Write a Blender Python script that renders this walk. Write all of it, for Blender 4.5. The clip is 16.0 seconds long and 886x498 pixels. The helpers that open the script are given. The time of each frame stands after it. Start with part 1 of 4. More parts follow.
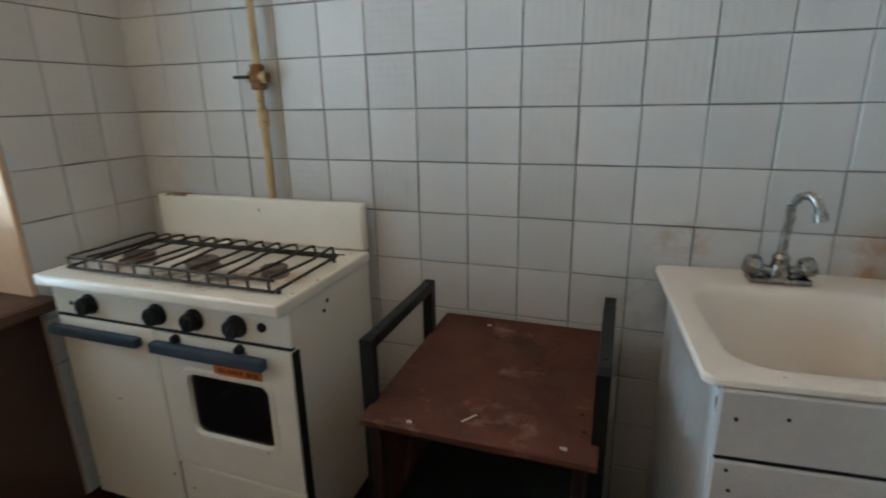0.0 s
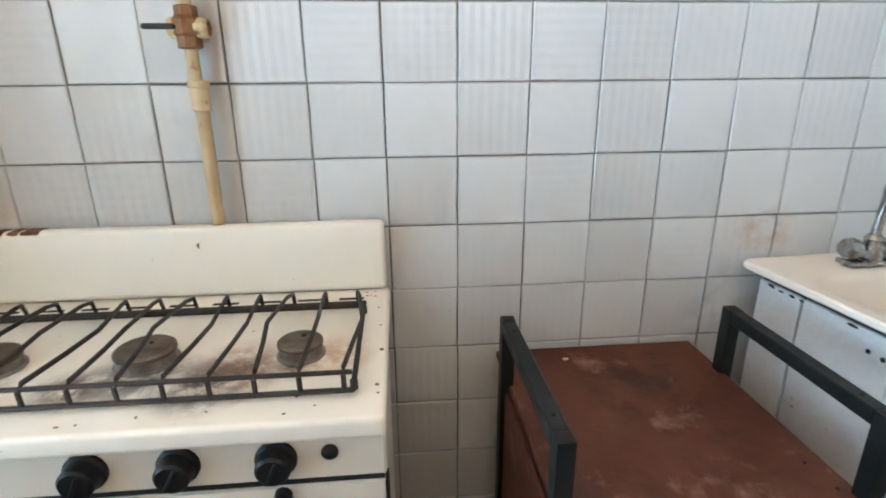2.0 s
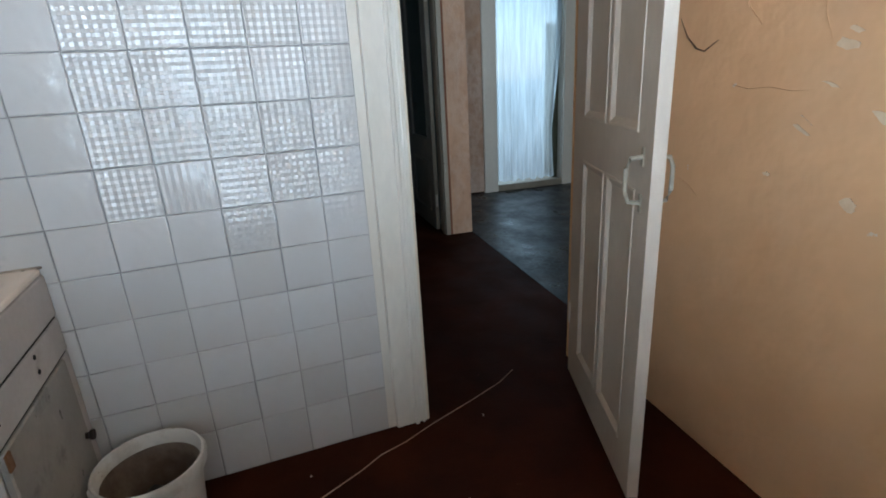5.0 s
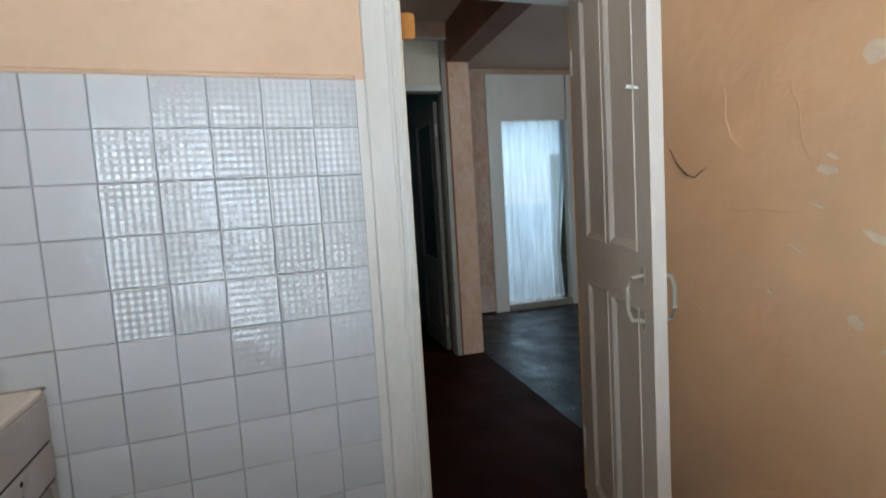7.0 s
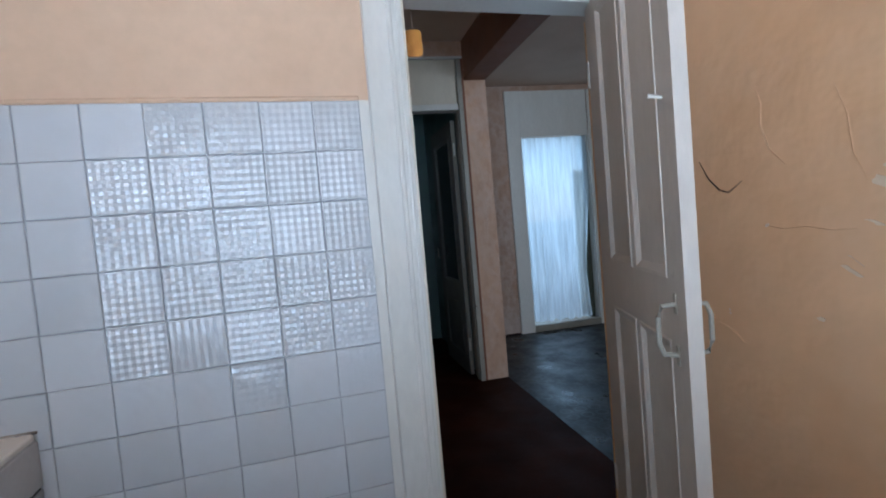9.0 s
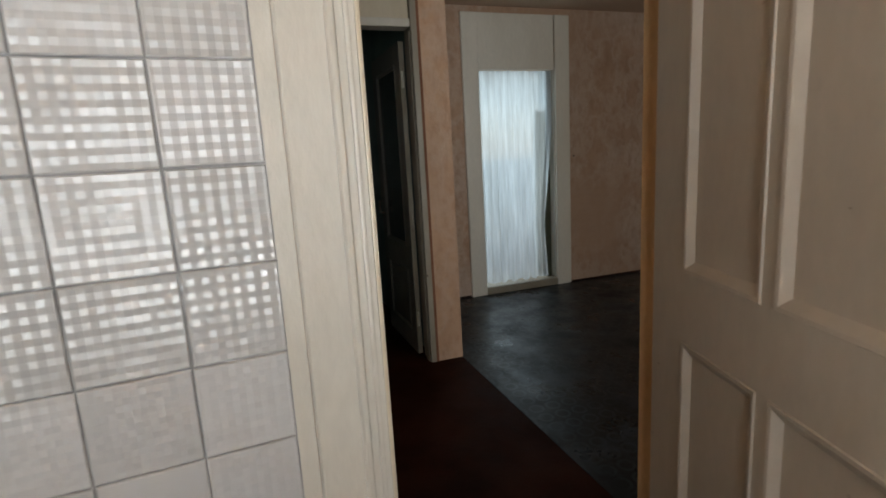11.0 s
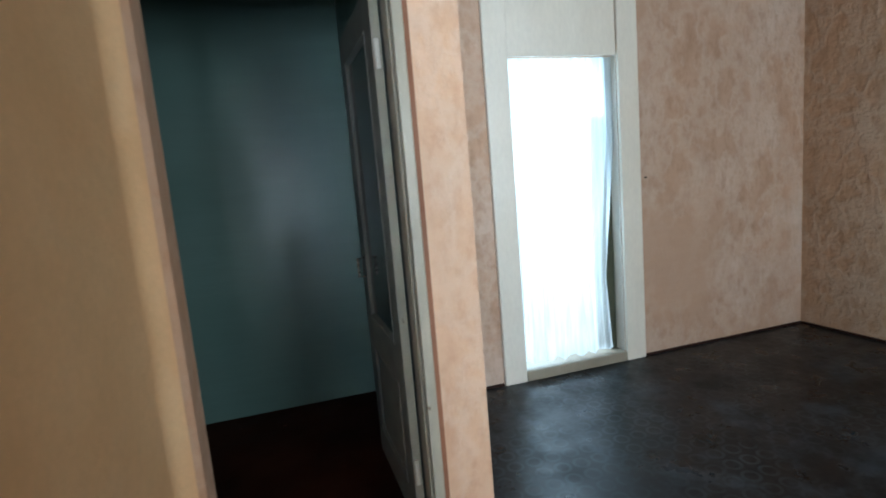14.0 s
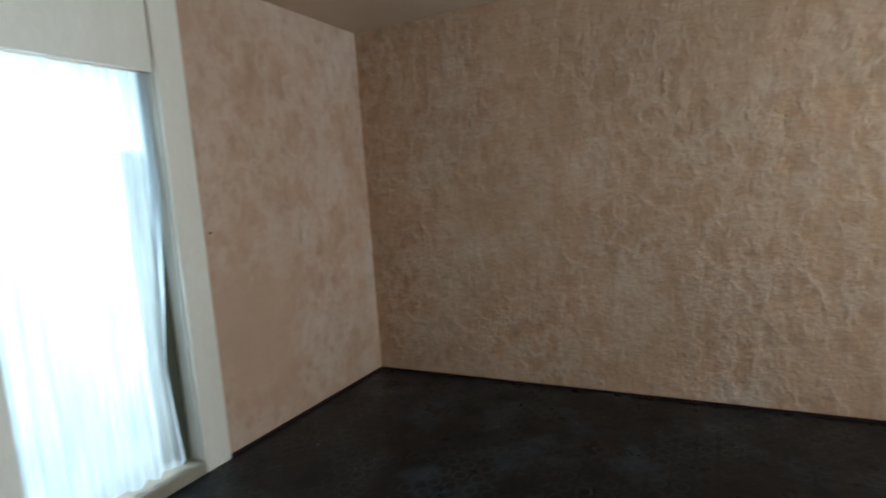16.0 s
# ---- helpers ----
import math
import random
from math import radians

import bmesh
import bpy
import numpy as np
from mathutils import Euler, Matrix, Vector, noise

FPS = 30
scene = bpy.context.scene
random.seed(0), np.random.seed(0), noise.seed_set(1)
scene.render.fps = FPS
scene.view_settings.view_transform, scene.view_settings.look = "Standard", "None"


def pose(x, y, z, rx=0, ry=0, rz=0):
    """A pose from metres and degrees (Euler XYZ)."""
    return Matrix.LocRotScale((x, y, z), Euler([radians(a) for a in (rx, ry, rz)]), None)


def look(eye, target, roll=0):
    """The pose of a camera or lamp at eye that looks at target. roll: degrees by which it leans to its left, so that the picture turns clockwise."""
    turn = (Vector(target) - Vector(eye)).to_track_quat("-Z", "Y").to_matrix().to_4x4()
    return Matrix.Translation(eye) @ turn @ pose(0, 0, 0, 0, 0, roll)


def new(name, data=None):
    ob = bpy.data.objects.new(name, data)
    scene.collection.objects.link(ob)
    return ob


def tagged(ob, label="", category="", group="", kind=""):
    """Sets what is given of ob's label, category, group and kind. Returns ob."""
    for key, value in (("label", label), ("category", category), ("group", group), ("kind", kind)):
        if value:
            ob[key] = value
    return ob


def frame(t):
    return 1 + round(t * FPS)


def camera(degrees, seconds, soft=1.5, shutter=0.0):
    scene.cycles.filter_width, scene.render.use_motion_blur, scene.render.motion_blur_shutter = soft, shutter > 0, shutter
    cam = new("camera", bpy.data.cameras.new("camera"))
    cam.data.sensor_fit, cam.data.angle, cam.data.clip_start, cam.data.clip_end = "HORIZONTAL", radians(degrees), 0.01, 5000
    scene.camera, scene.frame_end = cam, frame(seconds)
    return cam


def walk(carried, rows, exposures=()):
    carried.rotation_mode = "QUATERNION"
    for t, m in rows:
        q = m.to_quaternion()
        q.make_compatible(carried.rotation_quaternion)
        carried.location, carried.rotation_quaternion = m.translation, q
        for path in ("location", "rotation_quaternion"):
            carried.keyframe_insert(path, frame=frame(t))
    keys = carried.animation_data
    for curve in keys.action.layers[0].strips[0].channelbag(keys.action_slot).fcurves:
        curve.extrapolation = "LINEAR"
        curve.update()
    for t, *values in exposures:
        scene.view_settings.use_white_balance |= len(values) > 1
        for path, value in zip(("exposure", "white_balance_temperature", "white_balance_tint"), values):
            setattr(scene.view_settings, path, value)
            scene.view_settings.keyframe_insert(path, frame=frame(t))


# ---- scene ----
cam = camera(81.6, 16.0, soft=1.8, shutter=0.28)
PATH = [
    (0, (0.143, -0.195, 1.313), (-0.497, 1.615, 0.751), -1.1),
    (0.5, (0.046, -0.162, 1.287), (-0.128, 1.731, 0.666), 0.4),
    (1, (-0.106, -0.075, 1.259), (-0.194, 1.824, 0.639), 1.4),
    (1.5, (-0.339, 0.068, 1.285), (-0.481, 1.974, 0.696), 0.4),
    (2, (-0.579, 0.132, 1.288), (-0.416, 2.027, 0.667), -0.5),
    (2.5, (-0.733, 0.182, 1.277), (-0.047, 1.942, 0.619), -1.0),
    (3, (-0.758, 0.259, 1.266), (0.45, 1.703, 0.59), -2.1),
    (3.5, (-0.788, 0.202, 1.302), (0.923, 0.982, 0.621), -2.5),
    (4, (-0.811, 0.085, 1.305), (1.081, 0.037, 0.659), -1.9),
    (4.5, (-0.823, -0.027, 1.332), (0.999, -0.473, 0.639), -2.2),
    (7, (-0.859, -0.063, 1.33), (1.066, -0.576, 1.15), -3.5),
    (7.5, (-0.852, -0.066, 1.395), (1.081, -0.54, 1.592), -3.8),
    (8, (-0.864, -0.077, 1.444), (1.049, -0.496, 1.849), -3.9),
    (8.5, (-0.836, -0.094, 1.444), (1.107, -0.503, 1.681), -4.1),
    (9, (-0.759, -0.138, 1.345), (1.194, -0.56, 1.243), -4.9),
    (11.5, (0.31, -0.329, 1.459), (2.168, -0.976, 1.1), -3.3),
    (12, (0.594, -0.443, 1.464), (2.47, -1.059, 1.149), -4.1),
    (12.5, (0.849, -0.558, 1.443), (2.795, -0.913, 1.149), -3.7),
    (13, (1.07, -0.623, 1.447), (3.037, -0.852, 1.166), -3.6),
    (13.5, (1.346, -0.686, 1.465), (3.286, -1.09, 1.195), -4.3),
    (14, (1.547, -0.837, 1.48), (3.446, -1.402, 1.205), -4.8),
    (14.5, (1.828, -1.035, 1.532), (3.665, -1.784, 1.277), -3.8),
    (15, (1.997, -1.136, 1.513), (3.69, -2.178, 1.29), -3.8),
    (15.2, (2.03, -1.167, 1.49), (3.623, -2.356, 1.272), -4.2),
    (15.5, (2.075, -1.26, 1.523), (3.467, -2.674, 1.272), -4.1),
    (15.7, (2.067, -1.328, 1.543), (3.302, -2.877, 1.269), -4.2),
    (16, (2.132, -1.425, 1.542), (3.092, -3.163, 1.297), -3.8),
]
EXPOSURES = [(0.0, -0.45, 5450, -5), (0.5, 0.65, 5450, -2), (2.0, 0.7, 5350, -2), (2.5, 0.6, 5500, 2), (3.5, 0.1, 6000, 5), (4.5, -0.45, 5850, 4), (7.0, -0.55, 6000, 5),
             (8.0, -0.8, 6000, 9), (8.5, -0.75, 5750, 8), (9.0, -0.7, 5350, 8), (11.5, -0.85, 7800, 11), (12.0, -0.4, 7900, 4), (12.5, 0.85, 6450, 11), (13.0, 1.2, 6000, 0), (14.0, 1.1, 6000, 3), (14.5, 1.1, 6100, 7), (15.0, 1.05, 6350, 13), (15.5, 0.8, 6350, 11), (16.0, 0.75, 6200, 2)]
walk(cam, [(t, look(eye, target, roll)) for t, eye, target, roll in PATH], EXPOSURES)

# ---- light ----
world = bpy.data.worlds.new("sky")
scene.world = world
world.use_nodes = True
wn = world.node_tree
sky = wn.nodes.new("ShaderNodeTexSky")
sky.sky_type, sky.sun_disc = "NISHITA", False
sky.sun_elevation, sky.sun_rotation = radians(48), radians(100)
wn.links.new(sky.outputs[0], wn.nodes["Background"].inputs[0])
wn.nodes["Background"].inputs[1].default_value = 0.12


def lamp(name, kind, power, m, colour=(1, 1, 1), **settings):
    data = bpy.data.lights.new(name, kind)
    data.energy, data.color = power, colour
    for key, value in settings.items():
        setattr(data, key, value)
    ob = new(name, data)
    ob.matrix_world = m
    return ob


# the sun stands over the balcony side; its light reaches the rooms through the curtain only
lamp("sun", "SUN", 0.6, look((10, -1.5, 11), (0, -2.7, 0)), (1, 0.95, 0.88), angle=radians(3))
# sky light in the kitchen window and in the balcony door
lamp("window_light", "AREA", 92, look((-2.20, 0.16, 1.25), (-1.05, -0.26, 2.38)), (0.76, 0.875, 1.0), shape="RECTANGLE", size=1.40, size_y=1.40, spread=radians(130))
lamp("balcony_light", "AREA", 30, look((5.6, -2.72, 1.6), (4.0, -2.72, 1.35)), (0.60, 0.83, 1.0), shape="RECTANGLE", size=0.8, size_y=2.1)

lamp("room_window_light", "AREA", 96, look((-1.95, -3.2, 1.6), (0, -3.0, 2.75)), (0.86, 0.94, 1.0), shape="RECTANGLE", size=1.7, size_y=1.5)


# ---- materials ----
def material(name):
    m = bpy.data.materials.new(name)
    m.use_nodes = True
    return m, m.node_tree, m.node_tree.nodes["Principled BSDF"]


def node(tree, kind, **inputs):
    n = tree.nodes.new(kind)
    for key, value in inputs.items():
        n.inputs[key].default_value = value
    return n


def maths(tree, op, a, b=None, c=None):
    n = tree.nodes.new("ShaderNodeMath")
    n.operation = op
    for i, v in enumerate((a, b, c)):
        if v is None:
            continue
        if hasattr(v, "links"):
            tree.links.new(v, n.inputs[i])
        else:
            n.inputs[i].default_value = v
    return n.outputs[0]


def blend(tree, fac, a, b):
    n = tree.nodes.new("ShaderNodeMix")
    n.data_type = "RGBA"
    for i, v in ((0, fac), (6, a), (7, b)):
        if hasattr(v, "links"):
            tree.links.new(v, n.inputs[i])
        else:
            n.inputs[i].default_value = v if i == 0 else (*v, 1)
    return n.outputs[2]


def clouds(tree, scale, detail=4.0, rough=0.55, stretch=(1, 1, 1), low=0.35, high=0.65, where="Object", seed=0.0):
    co = tree.nodes.new("ShaderNodeTexCoord")
    mp = tree.nodes.new("ShaderNodeMapping")
    mp.inputs["Scale"].default_value = stretch
    mp.inputs["Location"].default_value = (seed, seed * 1.7, seed * 0.6)
    tree.links.new(co.outputs[where], mp.inputs[0])
    nz = node(tree, "ShaderNodeTexNoise", Scale=scale, Detail=detail, Roughness=rough)
    tree.links.new(mp.outputs[0], nz.inputs["Vector"])
    mr = node(tree, "ShaderNodeMapRange")
    mr.inputs[1].default_value, mr.inputs[2].default_value = low, high
    tree.links.new(nz.outputs[0], mr.inputs[0])
    return mr.outputs[0]


def bump(tree, bsdf, height, strength, distance):
    b = node(tree, "ShaderNodeBump", Strength=strength, Distance=distance)
    tree.links.new(height, b.inputs["Height"])
    tree.links.new(b.outputs[0], bsdf.inputs["Normal"])


def surface(name, a, b, scale=4.0, rough=0.6, fine=60.0, relief=0.3, depth=0.002, stretch=(1, 1, 1), metal=0.0, spots=None, rough_vary=0.12, second=None, gloss=0.5):
    """A material of two close colours in clouds, with fine grain, gloss that varies, relief, and shaped spots of wear."""
    m, t, bs = material(name)
    col = blend(t, clouds(t, scale, stretch=stretch), a, b)
    if second:
        col = blend(t, clouds(t, second[1], 5, 0.65, stretch, second[2], second[3], seed=3.1), col, second[0])
    grain = clouds(t, fine, 3, 0.6, stretch, 0.3, 0.7, seed=1.3)
    dark = blend(t, maths(t, "MULTIPLY", grain, 0.16), col, tuple(c * 0.55 for c in a))
    if spots:
        colour, sc, low, high = spots
        dark = blend(t, clouds(t, sc, 6, 0.6, (1, 1, 1), low, high, seed=7.7), dark, colour)
    t.links.new(dark, bs.inputs["Base Color"])
    t.links.new(maths(t, "ADD", maths(t, "MULTIPLY", clouds(t, scale * 2.3, seed=5.0), rough_vary), rough - rough_vary / 2), bs.inputs["Roughness"])
    bs.inputs["Metallic"].default_value = metal
    bs.inputs["Specular IOR Level"].default_value = gloss
    if relief:
        mix = maths(t, "ADD", grain, maths(t, "MULTIPLY", clouds(t, fine / 5, 3, 0.5, stretch, 0.2, 0.8, seed=2.0), 1.4))
        bump(t, bs, mix, relief, depth)
    return m


def near(tree, place, radius):
    """1 at the place, 0 past the radius, in the world's metres."""
    g = tree.nodes.new("ShaderNodeNewGeometry")
    d = tree.nodes.new("ShaderNodeVectorMath")
    d.operation = "DISTANCE"
    tree.links.new(g.outputs["Position"], d.inputs[0])
    d.inputs[1].default_value = place
    mr = node(tree, "ShaderNodeMapRange")
    mr.inputs[1].default_value, mr.inputs[2].default_value = radius, radius * 0.25
    tree.links.new(d.outputs["Value"], mr.inputs[0])
    return mr.outputs[0]


def tile_material(name, plain_x, plain_z, height):
    """White glazed tile; some are pressed with ribs or a grid of small pyramids."""
    m, t, bs = material(name)
    info = t.nodes.new("ShaderNodeObjectInfo")
    rnd = info.outputs["Random"]
    col = blend(t, rnd, (0.60, 0.60, 0.595), (0.51, 0.51, 0.50))
    col = blend(t, maths(t, "MULTIPLY", clouds(t, 14, 5, 0.6, low=0.45, high=0.8, seed=2.0), 0.22), col, (0.50, 0.47, 0.42))
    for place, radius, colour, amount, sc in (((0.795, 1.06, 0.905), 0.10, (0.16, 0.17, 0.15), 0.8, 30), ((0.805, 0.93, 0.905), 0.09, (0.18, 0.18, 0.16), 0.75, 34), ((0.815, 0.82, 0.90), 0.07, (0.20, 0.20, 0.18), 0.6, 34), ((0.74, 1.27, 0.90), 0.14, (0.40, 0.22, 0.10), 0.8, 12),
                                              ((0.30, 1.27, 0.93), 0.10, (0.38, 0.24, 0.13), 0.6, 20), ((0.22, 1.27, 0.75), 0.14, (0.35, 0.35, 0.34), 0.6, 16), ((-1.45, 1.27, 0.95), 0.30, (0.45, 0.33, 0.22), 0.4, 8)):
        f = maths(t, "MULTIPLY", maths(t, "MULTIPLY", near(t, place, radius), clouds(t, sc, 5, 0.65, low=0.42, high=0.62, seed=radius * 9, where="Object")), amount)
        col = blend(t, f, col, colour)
    t.links.new(col, bs.inputs["Base Color"])
    t.links.new(maths(t, "ADD", maths(t, "MULTIPLY", clouds(t, 9, seed=4.0), 0.12), 0.08), bs.inputs["Roughness"])
    co = t.nodes.new("ShaderNodeTexCoord")
    sp = t.nodes.new("ShaderNodeSeparateXYZ")
    t.links.new(co.outputs["Object"], sp.inputs[0])
    ribs_x = maths(t, "PINGPONG", sp.outputs[0], 0.0108)
    ribs_z = maths(t, "PINGPONG", sp.outputs[2], 0.0108)
    use_x = maths(t, "GREATER_THAN", rnd, plain_x)
    use_z = maths(t, "GREATER_THAN", maths(t, "PINGPONG", maths(t, "MULTIPLY", rnd, 3.7), 1.0), plain_z)
    ribs = maths(t, "ADD", maths(t, "MULTIPLY", ribs_x, use_x), maths(t, "MULTIPLY", ribs_z, use_z))
    wave = maths(t, "MULTIPLY", clouds(t, 11, 2, 0.5, low=0.2, high=0.8, seed=9.0), 0.005)
    bump(t, bs, maths(t, "ADD", maths(t, "MULTIPLY", ribs, height), wave), 0.55, 1.0)
    return m


def enamel(name, a, b, burnt=(), grit=38, strong=1.0):
    m, t, bs = material(name)
    col = blend(t, clouds(t, 5, seed=1.0), a, b)
    for place, radius, colour in burnt:
        f = maths(t, "MULTIPLY", near(t, place, radius), clouds(t, grit, 6, 0.7 if grit > 20 else 0.45, low=0.36, high=0.56, seed=radius))
        col = blend(t, maths(t, "MULTIPLY", f, strong), col, colour)
    col = blend(t, clouds(t, 30, 3, 0.5, low=0.735, high=0.75, seed=8.0), col, (0.05, 0.04, 0.035))
    t.links.new(col, bs.inputs["Base Color"])
    t.links.new(maths(t, "ADD", maths(t, "MULTIPLY", clouds(t, 16, seed=4.0), 0.05), 0.35), bs.inputs["Roughness"])
    bump(t, bs, clouds(t, 45, 3, low=0.2, high=0.8), 0.12, 0.002)
    return m


def floor_lino():
    """Dark worn linoleum with a faint printed pattern of rings."""
    m, t, bs = material("dark_linoleum")
    co = t.nodes.new("ShaderNodeTexCoord")
    cells = node(t, "ShaderNodeTexVoronoi", Scale=9.5, Randomness=0.0)
    cells.distance = "EUCLIDEAN"
    t.links.new(co.outputs["Object"], cells.inputs["Vector"])
    ring = maths(t, "LESS_THAN", maths(t, "ABSOLUTE", maths(t, "SUBTRACT", cells.outputs["Distance"], 0.36)), 0.075)
    worn = clouds(t, 2.2, 6, 0.65, low=0.40, high=0.60, seed=6.0)
    col = blend(t, clouds(t, 6, 5), (0.0020, 0.0027, 0.0038), (0.0045, 0.0060, 0.0080))
    col = blend(t, maths(t, "MULTIPLY", maths(t, "MULTIPLY", ring, worn), 0.7), col, (0.032, 0.043, 0.050))
    col = blend(t, maths(t, "MULTIPLY", clouds(t, 3.1, 7, 0.7, low=0.52, high=0.70, seed=12.0), 0.9), col, (0.034, 0.048, 0.062))
    t.links.new(col, bs.inputs["Base Color"])
    t.links.new(maths(t, "ADD", maths(t, "MULTIPLY", clouds(t, 4, 6, 0.65, seed=3.0), 0.26), 0.24), bs.inputs["Roughness"])
    bs.inputs["Specular IOR Level"].default_value = 0.28
    bump(t, bs, clouds(t, 18, 3, low=0.2, high=0.8), 0.18, 0.003)
    return m


def plaster(name, base, warm, pale, brown, dabs, veins, streak, seed, relief=0.008):
    """Distemper rubbed back in dabs: brown blots, pale veins between them and fine brush lines."""
    m, t, bs = material(name)
    big = clouds(t, 0.9, 4, 0.55, low=0.38, high=0.62, seed=seed)
    col = blend(t, big, base, warm)
    col = blend(t, maths(t, "MULTIPLY", clouds(t, 1.5, 5, 0.6, low=0.52, high=0.70, seed=seed + 5), 0.75), col, pale)
    area = clouds(t, 1.1, 3, 0.5, low=0.30, high=0.54, seed=seed + 9)
    dab = clouds(t, 8, 5, 0.62, (1, 1, 0.45), 0.50, 0.76, seed=seed + 2)
    small = clouds(t, 18, 4, 0.6, (1, 1, 0.6), 0.48, 0.70, seed=seed + 3)
    col = blend(t, maths(t, "MULTIPLY", maths(t, "MULTIPLY", maths(t, "MAXIMUM", dab, maths(t, "MULTIPLY", small, 0.75)), area), dabs), col, brown)
    edge = maths(t, "SUBTRACT", clouds(t, 4.8, 5, 0.6, (1, 1, 0.75), 0, 1, seed=seed + 14), 0.5)
    vein = maths(t, "SUBTRACT", 1.0, maths(t, "MULTIPLY", maths(t, "ABSOLUTE", edge), 11.0))
    vein = maths(t, "MULTIPLY", maths(t, "MAXIMUM", vein, 0.0), maths(t, "ADD", maths(t, "MULTIPLY", area, 0.75), 0.15))
    col = blend(t, maths(t, "MULTIPLY", vein, veins), col, pale)
    lines = clouds(t, 9, 5, 0.7, (0.6, 0.6, 2.6), 0.35, 0.7, seed=seed + 20)
    col = blend(t, maths(t, "MULTIPLY", lines, streak), col, tuple(c * 0.72 for c in base))
    t.links.new(col, bs.inputs["Base Color"])
    bs.inputs["Roughness"].default_value = 0.85
    bs.inputs["Specular IOR Level"].default_value = 0.25
    coarse = clouds(t, 8.5, 4, 0.6, (1, 1, 0.6), 0.2, 0.8, seed=seed + 31)
    bump(t, bs, maths(t, "ADD", maths(t, "MULTIPLY", vein, 0.5), maths(t, "ADD", coarse, maths(t, "MULTIPLY", clouds(t, 34, 4, 0.6, low=0.2, high=0.8), 0.4))), 0.85, relief)
    return m


def glass_material(name, colour=(1, 1, 1)):
    m, t, bs = material(name)
    bs.inputs["Base Color"].default_value = (*colour, 1)
    bs.inputs["Roughness"].default_value = 0.03
    bs.inputs["Transmission Weight"].default_value = 1.0
    return m


def cloth(name, colour, sheer, clear):
    m, t, bs = material(name)
    t.nodes.remove(bs)
    dif = node(t, "ShaderNodeBsdfDiffuse")
    tra = node(t, "ShaderNodeBsdfTranslucent")
    cl = node(t, "ShaderNodeBsdfTransparent")
    col = blend(t, clouds(t, 3, 5, 0.6, (1, 9, 0.6), seed=3.0), colour, tuple(c * 0.72 for c in colour))
    t.links.new(col, dif.inputs[0])
    t.links.new(col, tra.inputs[0])
    mix = node(t, "ShaderNodeMixShader", Fac=sheer)
    t.links.new(dif.outputs[0], mix.inputs[1])
    t.links.new(tra.outputs[0], mix.inputs[2])
    mix2 = node(t, "ShaderNodeMixShader", Fac=clear)
    t.links.new(mix.outputs[0], mix2.inputs[1])
    t.links.new(cl.outputs[0], mix2.inputs[2])
    t.links.new(mix2.outputs[0], t.nodes["Material Output"].inputs[0])
    return m


M = {}
M["tile"] = tile_material("white_glazed_tile", 0.35, 0.6, 0.09)
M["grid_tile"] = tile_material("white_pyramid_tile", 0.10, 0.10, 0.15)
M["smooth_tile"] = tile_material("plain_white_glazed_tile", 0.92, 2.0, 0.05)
M["grout"] = surface("dirty_grout", (0.24, 0.225, 0.20), (0.10, 0.09, 0.08), 14, 0.9, 90, 0.5)
M["pale_grout"] = surface("greyish_pale_grout", (0.42, 0.42, 0.42), (0.26, 0.26, 0.255), 9, 0.9, 90, 0.5)
M["peach"] = surface("peach_distemper", (0.65, 0.445, 0.29), (0.59, 0.395, 0.25), 1.6, 0.75, 22, 0.06, 0.003, spots=((0.66, 0.56, 0.46), 11.0, 0.72, 0.74))
M["orange"] = surface("orange_distemper", (0.80, 0.51, 0.285), (0.70, 0.425, 0.225), 1.3, 0.6, 6.5, 0.42, 0.009, second=((0.74, 0.49, 0.29), 2.4, 0.52, 0.75), spots=((0.70, 0.60, 0.50), 9.0, 0.70, 0.72))
M["sill_paint"] = surface("brown_dado_paint", (0.080, 0.040, 0.022), (0.058, 0.028, 0.016), 2.0, 0.6, 50, 0.25)
M["ceiling"] = surface("peach_ceiling_distemper", (0.66, 0.46, 0.30), (0.60, 0.40, 0.255), 1.2, 0.85, 60, 0.25)
M["hall"] = surface("ochre_hall_distemper", (0.80, 0.55, 0.31), (0.72, 0.47, 0.25), 2.0, 0.7, 45, 0.4, 0.003, second=((0.76, 0.55, 0.33), 3.0, 0.55, 0.8), spots=((0.70, 0.60, 0.48), 12.0, 0.72, 0.74))
M["pink"] = plaster("mottled_pink_plaster", (0.50, 0.345, 0.25), (0.55, 0.365, 0.25), (0.66, 0.55, 0.47), (0.32, 0.185, 0.115), 0.65, 0.42, 0.16, 1.0, 0.010)
M["pinkside"] = plaster("brushed_pink_plaster", (0.46, 0.32, 0.215), (0.525, 0.35, 0.235), (0.60, 0.50, 0.41), (0.27, 0.15, 0.085), 0.70, 0.50, 0.34, 4.0, 0.013)
M["pier"] = plaster("smeared_pink_plaster", (0.56, 0.375, 0.26), (0.60, 0.37, 0.235), (0.64, 0.50, 0.40), (0.38, 0.21, 0.125), 0.6, 0.35, 0.14, 7.0, 0.005)
M["dim_ceiling"] = surface("stained_hall_ceiling", (0.66, 0.52, 0.41), (0.58, 0.44, 0.33), 1.5, 0.9, 50, 0.3)
M["beam"] = surface("brown_beam_paint", (0.24, 0.095, 0.045), (0.17, 0.065, 0.03), 2.0, 0.7, 50, 0.3)
M["teal"] = surface("teal_oil_paint", (0.105, 0.172, 0.155), (0.080, 0.140, 0.124), 1.5, 0.38, 22, 0.22, 0.004, (0.12, 0.12, 1), gloss=0.5)
